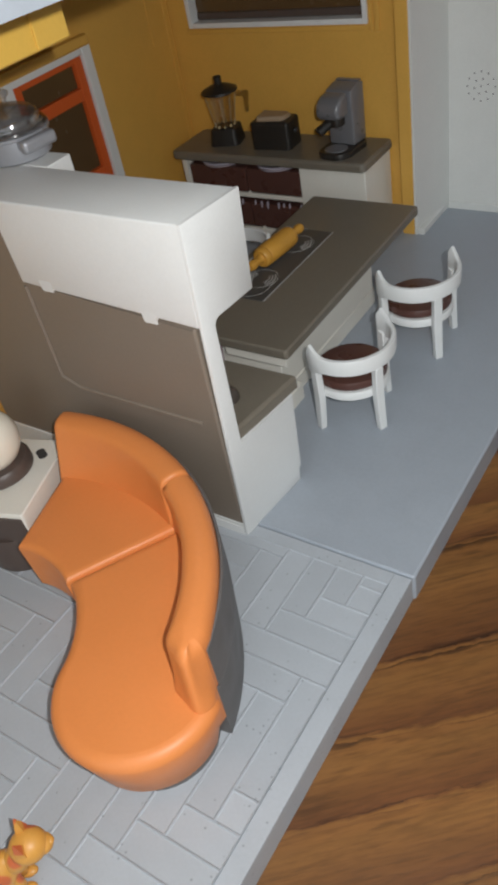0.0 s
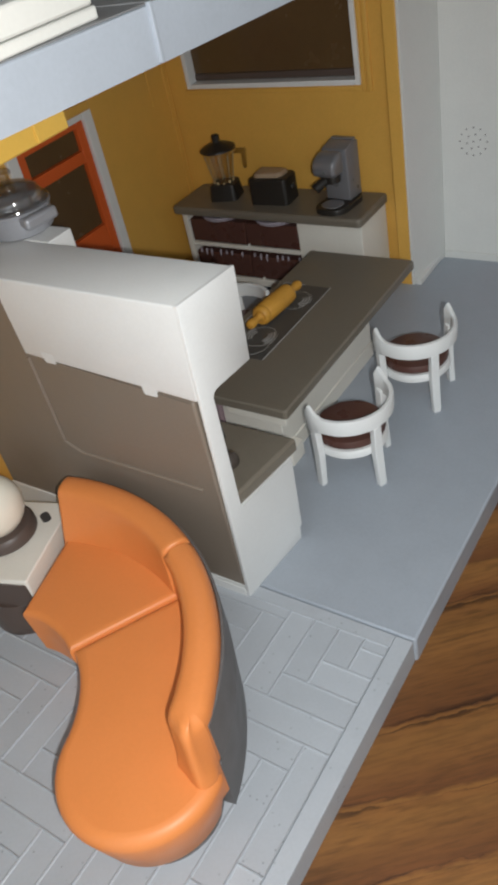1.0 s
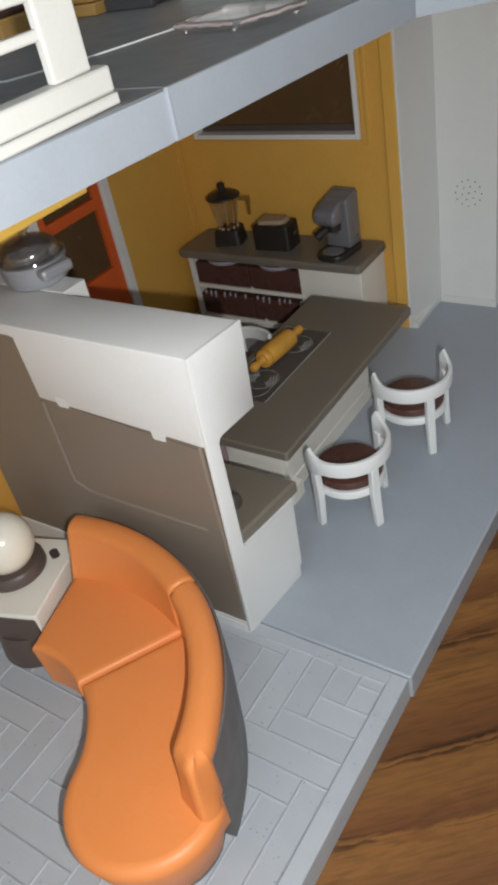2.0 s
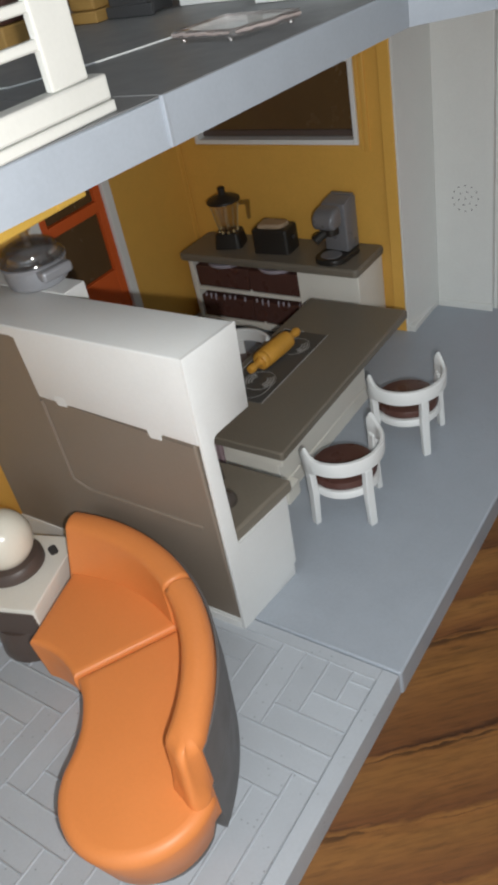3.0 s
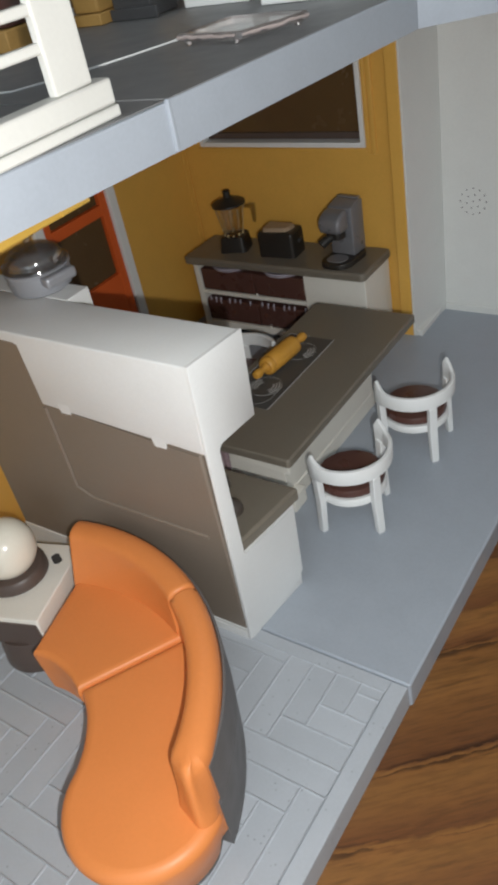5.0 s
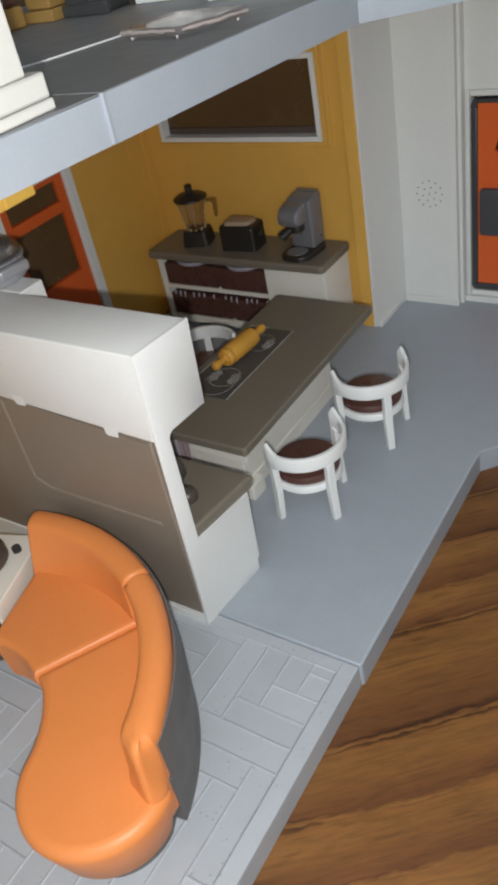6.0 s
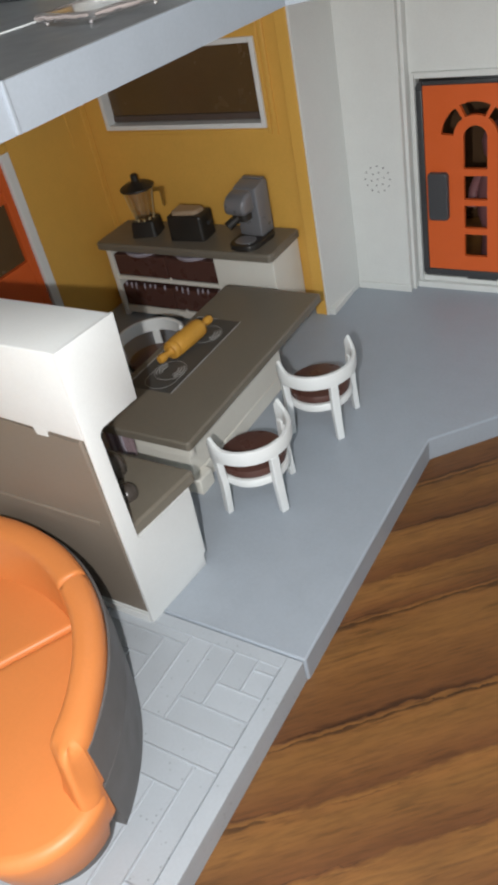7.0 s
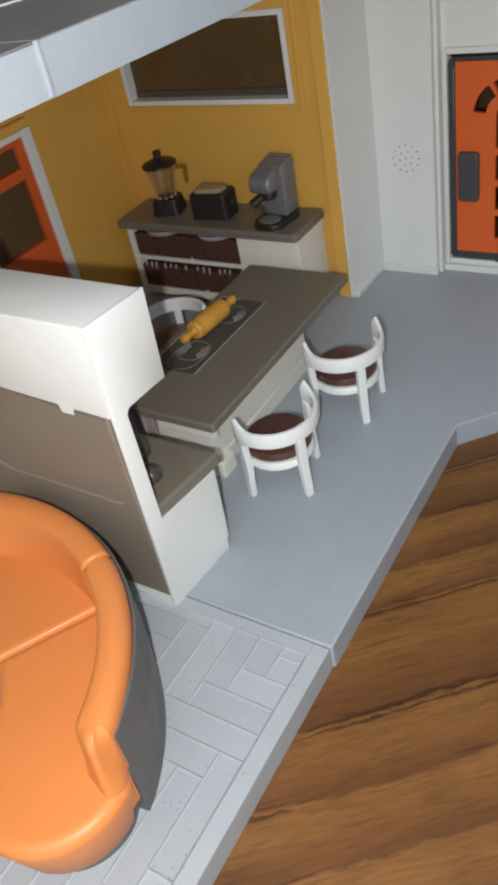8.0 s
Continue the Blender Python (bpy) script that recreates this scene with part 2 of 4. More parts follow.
def box(bm, x0, x1, y0, y1, z0, z1, r=0.0, seg=2):
    got = bmesh.ops.create_cube(bm, size=1.0)["verts"]
    bmesh.ops.scale(bm, verts=got, vec=(x1 - x0, y1 - y0, z1 - z0))
    bmesh.ops.translate(bm, verts=got, vec=((x0 + x1) / 2, (y0 + y1) / 2, (z0 + z1) / 2))
    if r:
        edges = list({e for v in got for e in v.link_edges})
        bmesh.ops.bevel(bm, geom=edges, offset=r, segments=seg, profile=0.5, affect="EDGES")
    return flats(bm)


def boxed(*a, **k):
    return box(bmesh.new(), *a, **k)


def offset(ring, d):
    """A closed outline in plan moved outwards by d (counter-clockwise outlines)."""
    out, n = [], len(ring)
    for i in range(n):
        a, b, c = (Vector(ring[(i + k) % n]) for k in (-1, 0, 1))
        u, v = (b - a), (c - b)
        nu, nv = Vector((u.y, -u.x)), Vector((v.y, -v.x))
        if nu.length:
            nu.normalize()
        if nv.length:
            nv.normalize()
        m = nu + nv
        m = m / max(m.length_squared / 2, 0.35) if m.length else nu
        out.append((b.x + d * m.x, b.y + d * m.y))
    return out


def loft(bm, rings, closed=True, caps=True, strip=False, fan=False):
    """Joins rings of equal length, each a list of points."""
    rows = [[bm.verts.new(p) for p in ring] for ring in rings]
    n = len(rows[0])
    for a, b in zip(rows, rows[1:]):
        for i in range(n if closed else n - 1):
            j = (i + 1) % n
            bm.faces.new((a[i], a[j], b[j], b[i]))
    if fan:
        for row in (rows[0], rows[-1]):
            mid = bm.verts.new(sum((v.co for v in row), Vector()) / n)
            for i in range(n):
                bm.faces.new((row[i], row[(i + 1) % n], mid))
    elif caps:
        bm.faces.new(list(reversed(rows[0])))
        if strip:
            for i in range(n // 2 - 1):
                bm.faces.new((rows[-1][i], rows[-1][i + 1], rows[-1][n - 2 - i], rows[-1][n - 1 - i]))
            if n % 2:
                bm.faces.new((rows[-1][n // 2 - 1], rows[-1][n // 2], rows[-1][n // 2 + 1]))
        else:
            bm.faces.new(rows[-1])
    return bm


def prism(bm, ring, z0, z1, r=0.1, low=0.0, seg=3, rlow=0.0, strip=False):
    """An outline raised from z0 to z1, its upper rim rounded by r, its foot moved outwards by low."""
    rings = []
    if rlow:
        rings.append([(x, y, z0) for x, y in offset(ring, low - rlow)])
        rings.append([(x, y, z0 + rlow) for x, y in offset(ring, low)])
    else:
        rings.append([(x, y, z0) for x, y in offset(ring, low)])
    for k in range(seg + 1):
        a = math.pi / 2 * k / seg
        rings.append([(x, y, z1 - r + r * math.sin(a)) for x, y in offset(ring, -r * (1 - math.cos(a)))])
    if r > 0.2:
        rings.append([(x, y, z1) for x, y in offset(ring, -r * 1.25)])
    return flats(loft(bm, rings, strip=strip))


def arc(cx, cy, r, a0, a1, n):
    return [(cx + r * math.cos(radians(a0 + (a1 - a0) * i / n)), cy + r * math.sin(radians(a0 + (a1 - a0) * i / n))) for i in range(n + 1)]


def round_rect(x0, x1, y0, y1, r, n=4):
    out = []
    for cx, cy, a in ((x1 - r, y0 + r, -90), (x1 - r, y1 - r, 0), (x0 + r, y1 - r, 90), (x0 + r, y0 + r, 180)):
        out += arc(cx, cy, r, a, a + 90, n)
    return out


def turned(bm, profile, n=28, cx=0.0, cy=0.0):
    """A body of revolution round an upright axis; profile: (radius, height) from the foot up."""
    rings = [[(cx + r * math.cos(2 * math.pi * i / n), cy + r * math.sin(2 * math.pi * i / n), z) for i in range(n)] for r, z in profile]
    return loft(bm, rings)


def move(bm, m):
    bmesh.ops.transform(bm, matrix=m, verts=bm.verts)
    return bm


def tilt(x, y, z, rx=0, ry=0, rz=0):
    return pose(x, y, z, rx, ry, rz)


def tube(bm, path, r, n=10):
    """A round bar along a path of points."""
    rings = []
    for i, p in enumerate(path):
        d = Vector(path[min(i + 1, len(path) - 1)]) - Vector(path[max(i - 1, 0)])
        q = d.to_track_quat("Z", "Y")
        rr = r[i] if isinstance(r, (list, tuple)) else r
        rings.append([Vector(p) + q @ Vector((rr * math.cos(2 * math.pi * k / n), rr * math.sin(2 * math.pi * k / n), 0)) for k in range(n)])
    return loft(bm, rings)


def cutter_wall(bm, axis, at, thick, u0, u1, z0, z1, hole):
    """A wall with one opening, from four butted blocks. axis: the one that the wall faces along; hole: u0, u1, z0, z1."""
    a0, a1, b0, b1 = hole
    for p, q, r, s in ((u0, a0, z0, z1), (a1, u1, z0, z1), (a0, a1, z0, b0), (a0, a1, b1, z1)):
        if q - p > 0.01 and s - r > 0.01:
            if axis == "y":
                box(bm, p, q, at, at + thick, r, s)
            else:
                box(bm, at - thick, at, p, q, r, s)
    return bm


# ---- the table, and an unseen room shell added to bounce light ----
TOP = -1.1
table = thing("table", 20, 10, TOP - 74, "large brown wooden table with dark grain", "table")
part("tabletop", boxed(-75, 85, -65, 85, TOP - 2.5, TOP, r=0.4), TABLE, table, world=True)
for lx, ly in ((-70, -60), (80, -60), (-70, 80), (80, 80)):
    part("leg", boxed(lx - 3, lx + 3, ly - 3, ly + 3, TOP - 74, TOP - 2.5, r=0.3), TABLE, table, world=True)
setting("room_floor", boxed(-120, 140, -165, 130, TOP - 80, TOP - 74), PLASTER, "plain unseen room floor under the table", "floor")
for nm, b in (("bounce_wall_north", (-120, 140, 130, 134)), ("bounce_wall_south", (-120, 140, -169, -165)), ("bounce_wall_west", (-124, -120, -165, 130)), ("bounce_wall_east", (140, 144, -165, 130))):
    setting(nm, boxed(*b, TOP - 74, 200), PLASTER, "plain plaster wall added unseen to bounce light", "wall")
setting("bounce_ceiling", boxed(-120, 140, -165, 130, 200, 204), PLASTER, "plain plaster ceiling added unseen to bounce light", "ceiling")

# ---- the toy house: floors ----
SEAM = 16.5
front = setting("floor_living", boxed(-31, -6.80, -24, SEAM - 0.04, TOP, -0.075, r=0.03), JOINT, "pale grey plastic floor plate with a herringbone pattern", "floor")
border = boxed(-7.416, -6.80, -24, SEAM - 0.05, -0.09, 0.0, r=0.02)
box(border, -31, -7.42, 15.934, SEAM - 0.05, -0.09, 0.0, r=0.02)
part("border", border, JOINT, front)
ring = [(-31, SEAM)] + arc(-6.85, SEAM + 0.12, 0.12, -90, 0, 4) + [(-6.76, 29.30), (-6.72, 29.42), (6.0, 42.6), (6.0, 46), (-31, 46)]
setting("floor_kitchen", prism(bmesh.new(), ring, TOP, 0.06, r=0.09, seg=4), GREY, "smooth blue-grey plastic floor plate", "floor")
part("lip", tube(bmesh.new(), [(-31 + 24.1 * k / 4, SEAM + 0.075, 0.056) for k in range(5)], 0.034, 8), GREY, bpy.data.objects["floor_kitchen"])

# ---- walls ----
ZC = 18.3
BACK, LEFT = 39.5, -31.0
bm = cutter_wall(bmesh.new(), "y", BACK, 0.5, LEFT - 0.5, -16.36, 0.06, ZC, (-29.40, -18.92, 11.0, 14.95))
setting("wall_back", bm, YELLOW, "mustard yellow kitchen wall with a wide window", "wall")
bm = cutter_wall(bmesh.new(), "x", LEFT, 0.5, -24, BACK, 0.0, ZC, (26.9, 31.95, 0.5, 11.75))
setting("wall_left", bm, YELLOW, "mustard yellow side wall with a door", "wall")
setting("wall_inner", boxed(LEFT, -24.97, 16.25, 16.75, 0.0, ZC), YELLOW, "mustard yellow wall beside the kitchen divider", "wall")
bm = bmesh.new()
prism(bm, [(-16.30, 38.85), (-16.16, 38.85), (-15.72, 42.4), (-16.30, 42.4)], 0.06, ZC + 6, r=0.03, seg=1)
box(bm, -16.15, -15.76, 38.86, 42.38, 0.06, 0.42, r=0.06)
setting("wall_pier", bm, WALLW, "white plastic wall end beside the kitchen", "wall")
bm = boxed(-16.3, -12.42, 42.41, 43.3, 0.06, ZC + 6, r=0.05)
box(bm, -15.71, -12.34, 42.26, 42.40, 0.06, 0.50, r=0.05)
box(bm, -12.41, -12.20, 42.7, 43.3, 0.06, ZC + 6, r=0.04)
setting("wall_entrance", bm, WALLW, "white plastic wall panel with round speaker holes", "wall")
bm = cutter_wall(bmesh.new(), "y", 43.3, 0.5, -16.3, 8.0, 0.06, ZC + 6, (-11.88, -5.4, 0.72, 11.80))
setting("wall_door", bm, WALLW, "white plastic wall round the entrance door", "wall")
bm = boxed(-12.19, 8.0, 43.0, 43.29, 0.06, 0.45, r=0.05)
box(bm, -12.05, -11.89, 43.05, 43.29, 0.46, 12.1, r=0.05)
box(bm, -11.88, -4.9, 43.05, 43.29, 11.8, 12.1, r=0.05)
setting("trim_door", bm, WALLW, "white plastic moulding round the entrance door", "trim")
holes = bmesh.new()
for k, (r, n) in enumerate(((0.0, 1), (0.40, 6), (0.78, 12))):
    for i in range(n):
        a = 2 * math.pi * i / n + 0.26 * k
        move_to = tilt(-13.98 + 0.94 * r * math.cos(a), 42.405, 6.85 + 0.94 * r * math.sin(a), 90)
        got = bmesh.ops.create_cone(holes, cap_ends=True, segments=10, radius1=0.042, radius2=0.042, depth=0.02)["verts"]
        bmesh.ops.transform(holes, matrix=move_to, verts=got)
setting("speaker_holes", holes, SLATE, "ring of small dark speaker holes in the white wall", "speaker")
# yellow mouldings of the kitchen
bm = boxed(-18.60, -18.42, BACK - 0.10, BACK, 10.4, ZC, r=0.05)
box(bm, -18.30, -18.02, BACK - 0.16, BACK, 10.4, ZC, r=0.07)
box(bm, -29.9, -18.62, BACK - 0.08, BACK, 10.45, 10.68, r=0.05)
box(bm, -17.0, -16.31, BACK - 0.7, BACK, 0.06, ZC, r=0.05)
box(bm, LEFT, LEFT + 0.07, 37.6, 37.8, 10.4, ZC, r=0.03)
box(bm, LEFT, LEFT + 0.1, 39.0, BACK - 0.13, 0.06, ZC, r=0.05)
setting("trim_window", bm, YELLOW, "mustard yellow moulding beside the window", "trim")


def window_kitchen():
    w = thing("window_1", -24, BACK, 11, "wide window with a white frame and a dark brown pane", "window", kind="structure")
    x0, x1, z0, z1 = -29.40, -18.92, 11.0, 14.95
    bm = bmesh.new()
    for a in ((x0 - 0.25, x0 + 0.02, z0 - 0.25, z1 + 0.25), (x1 - 0.02, x1 + 0.25, z0 - 0.25, z1 + 0.25), (x0 + 0.03, x1 - 0.03, z0 - 0.25, z0 + 0.02), (x0 + 0.03, x1 - 0.03, z1 - 0.02, z1 + 0.25)):
        box(bm, a[0], a[1], BACK - 0.15, BACK + 0.8, a[2], a[3], r=0.04)
    part("window_frame", bm, WHITE, w, world=True)
    part("window_sill", boxed(x0 + 0.03, x1 - 0.03, BACK + 0.42, BACK + 0.6, z0 + 0.03, z0 + 0.40, r=0.05), BROWN, w, "dark brown inner sill", world=True)
    part("pane", boxed(x0 + 0.03, x1 - 0.03, BACK + 0.5, BACK + 0.7, z0 + 0.41, z1 - 0.03), DARKPANE, w, world=True)


window_kitchen()


def door_left():
    d = thing("door_1", LEFT, 29, 0, "orange plastic door with dark panes in a white frame", "door", kind="structure")
    y0, y1, z1 = 26.9, 31.95, 11.75
    bm = bmesh.new()
    for a in ((y0 - 0.65, y0 + 0.03, 0.06, z1 + 0.3), (y1 - 0.03, y1 + 0.62, 0.06, z1 + 0.3), (y0 + 0.04, y1 - 0.04, z1 - 0.03, z1 + 0.3)):
        box(bm, LEFT - 0.5, LEFT + 0.22, a[0], a[1], a[2], a[3], r=0.06)
    part("door_frame", bm, WHITE, d, world=True)
    part("cornice", boxed(LEFT + 0.01, LEFT + 0.42, y0 - 1.0, y1 + 0.45, z1 + 0.32, z1 + 0.85, r=0.1), YELLOW, d, "mustard yellow ledge over the door", world=True)
    bm = bmesh.new()
    for a in ((y0 + 0.05, y0 + 0.62, 0.5, z1 - 0.05), (y1 - 0.60, y1 - 0.05, 0.5, z1 - 0.05), (y0 + 0.63, y1 - 0.61, z1 - 0.34, z1 - 0.05), (y0 + 0.63, y1 - 0.61, 9.66, 10.28), (y0 + 0.63, y1 - 0.61, 0.5, 6.22)):
        box(bm, LEFT - 0.4, LEFT + 0.05, a[0], a[1], a[2], a[3], r=0.05)
    part("door_leaf", bm, RED_ORANGE, d, world=True)
    part("pane", boxed(LEFT - 0.35, LEFT - 0.2, y0 + 0.64, y1 - 0.62, 6.24, 9.64), DARKPANE, d, "dark lower pane", world=True)
    part("pane", boxed(LEFT - 0.35, LEFT - 0.2, y0 + 0.64, y1 - 0.62, 10.30, z1 - 0.36), DARKPANE, d, "dark brown upper pane", world=True)


door_left()


def holed_plate(bm, x0, x1, z0, z1, y0, y1, cx, half, rows, zc, radii):
    """The entrance door's leaf: strips round the square lights, and an arched top light with a ring of arched lights over it."""
    box(bm, x0, cx - half, y0, y1, z0, zc)
    box(bm, cx + half, x1, y0, y1, z0, zc)
    last = z0
    for a, b in rows:
        box(bm, cx - half, cx + half, y0, y1, last, a)
        last = b
    # above zc: sectors of a half disc between the arched light, the ring of lights and the outer edge
    r0, r1, r2 = half, radii[0], radii[1]
    n = 36

    def sector(ra, rb, a0, a1, m):
        pa, pb = arc(cx, zc, ra, a0, a1, m), arc(cx, zc, rb, a0, a1, m)
        quad = [[(p[0], y, p[1]) for p in pa] for y in (y0, y1)] + [[(p[0], y, p[1]) for p in pb] for y in (y0, y1)]
        loft(bm, [list(r) for r in zip(quad[0], quad[1], quad[3], quad[2])])

    sector(r0, r1, 0, 180, n)
    for a0, a1 in ((0, 6), (56, 64), (116, 124), (174, 180)):
        sector(r1, r2, a0, a1, 5)
    # from the outer circle to the rectangle
    pa, pb = arc(cx, zc, r2, 0, 180, n), []
    for x, z in pa:
        dx, dz = x - cx, z - zc
        s = min(((x1 - cx) if dx > 0 else (cx - x0)) / max(abs(dx), 1e-6), (z1 - zc) / max(dz, 1e-6))
        pb.append((cx + dx * s, zc + dz * s))
    quad = [[(p[0], y, p[1]) for p in q] for q in (pa, pb) for y in (y0, y1)]
    loft(bm, [list(r) for r in zip(quad[0], quad[1], quad[3], quad[2])])
    for sx, ex in ((1, x1), (-1, x0)):
        box(bm, min(ex, ex - sx * 0.02), max(ex, ex - sx * 0.02), y0, y1, zc, z1)
        # corner piece between the last rays and the rectangle's corner
        k = [p for p in pb if abs(p[0] - ex) < 1e-4]
        q = [p for p in pb if abs(p[1] - z1) < 1e-4]
        if k and q:
            top = max(k, key=lambda p: p[1])
            side = max(q, key=lambda p: sx * p[0])
            tri = [top, (ex, z1), side]
            loft(bm, [[(p[0], y, p[1]) for p in tri] for y in (y0, y1)])
    return bm


def door_entrance():
    d = thing("door_2", -8.45, 43.3, 0.5, "orange plastic entrance door with arched lights and a dark frame", "door", kind="structure")
    bm = bmesh.new()
    y0, y1 = 43.12, 43.6
    for a in ((-11.86, -11.50, 1.18, 11.22), (-5.88, -5.42, 1.18, 11.22), (-11.50, -5.89, 0.86, 1.30), (-11.50, -5.89, 11.40, 11.66)):
        box(bm, a[0], a[1], y0, y1, a[2], a[3], r=0.08)
    # rounded outer corners
    for cx, sx in ((-11.50, -1), (-5.80, 1)):
        for cz, sz, rz in ((11.22, 1, 0.44), (1.18, -1, 0.32)):
            fan = [(cx, cz)] + [(cx + sx * 0.36 * math.cos(radians(a)), cz + sz * rz * math.sin(radians(a))) for a in range(0, 91, 15)]
            loft(bm, [[(x, y, z) for x, z in fan] for y in (y0 + 0.02, y1)])
    box(bm, -9.3, -7.6, y0 + 0.05, y1, 11.661, 11.78, r=0.03)
    box(bm, -9.3, -7.6, y0 + 0.05, y1, 0.74, 0.859, r=0.03)
    part("door_frame", bm, CHAR, d, "dark grey plastic frame", world=True)
    rows = ((2.2, 3.52), (3.87, 5.18), (5.5, 6.82), (7.18, 8.82))
    leaf = holed_plate(bmesh.new(), -11.46, -5.85, 1.34, 11.44, 43.10, 43.34, -8.76, 0.62, rows, 8.82, (1.15, 1.80))
    leaf = part("door_leaf", leaf, RED_ORANGE, d, world=True)
    handle = prism(bmesh.new(), round_rect(-11.32, -10.19, 4.36, 7.02, 0.2), 0, 0.3, r=0.1)
    move(handle, tilt(0, 43.11, 0, 90))
    part("door_handle", handle, HANDLE, d, "dark grey handle plate", world=True)


door_entrance()

# ---- upper floor ----
ring = [(-31.4, -24), (-12.7, -24), (-12.7, 6.0), (-12.40, 11.3), (-11.84, 16.66), (-31.4, 16.66)]
up1 = setting("upper_floor_living", prism(bmesh.new(), ring, ZC, 19.5, r=0.08), [GREY], "blue-grey plastic upper floor plate with a white railing", "floor")
ring = [(-30.8, -24), (-12.76, -24), (-12.76, 6.0), (-12.46, 11.3), (-11.90, 16.70), (-30.8, 16.70)]
part("deck", prism(bmesh.new(), ring, 19.5, 19.53, r=0.01, seg=1), SLABTOP, up1, "dark slate grey top")
ring = [(-31.4, 16.70), (-11.80, 16.70), (-10.68, 28.70), (2.5, 38.6), (2.5, 43.2), (-31.4, 43.2)]
up2 = setting("upper_floor_kitchen", prism(bmesh.new(), ring, ZC, 19.52, r=0.03), [GREY], "blue-grey plastic upper floor plate over the kitchen", "floor")
ring = [(-30.8, 16.71), (-11.84, 16.71), (-10.74, 28.72), (2.3, 38.7), (2.3, 43), (-30.8, 43)]
part("deck", prism(bmesh.new(), ring, 19.52, 19.55, r=0.01, seg=1), SLABTOP, up2, "dark slate grey top")
part("seam_ridge", boxed(-11.86, -11.74, 16.60, 16.72, ZC + 0.02, 19.56, r=0.03), GREY, up2)
# yellow panel that hangs under the front of the upper floor
bm = boxed(-16.8, -16.3, -24, 17.5, 16.54, ZC - 0.01, r=0.06)
box(bm, -16.29, -16.22, 16.22, 16.36, 16.58, ZC - 0.02, r=0.03)
setting("trim_lintel", bm, BRIGHTY, "bright yellow panel under the upper floor", "trim")


def railing():
    r = thing("railing", -12.7, 10, 19.53, "cream white plastic railing along the upper floor's edge", "railing")
    part("base_rail", boxed(-12.95, -12.28, -20, 15.56, 19.531, 19.80, r=0.05), RAILW, r, world=True)
    part("foot_rail", boxed(-12.86, -12.33, -20, 15.54, 19.802, 20.38, r=0.07), RAILW, r, world=True)
    for y in (14.38, 7.38, 0.38, -6.62, -13.62):
        part("post", boxed(-12.66, -12.40, y - 0.50, y + 0.66, 20.381, 24.55, r=0.06), RAILW, r, world=True)
    for z in (21.36, 22.08, 22.80, 23.52, 24.24):
        part("rail", boxed(-12.62, -12.46, -20, 13.90, z - 0.12, z + 0.12, r=0.05), RAILW, r, world=True)


railing()


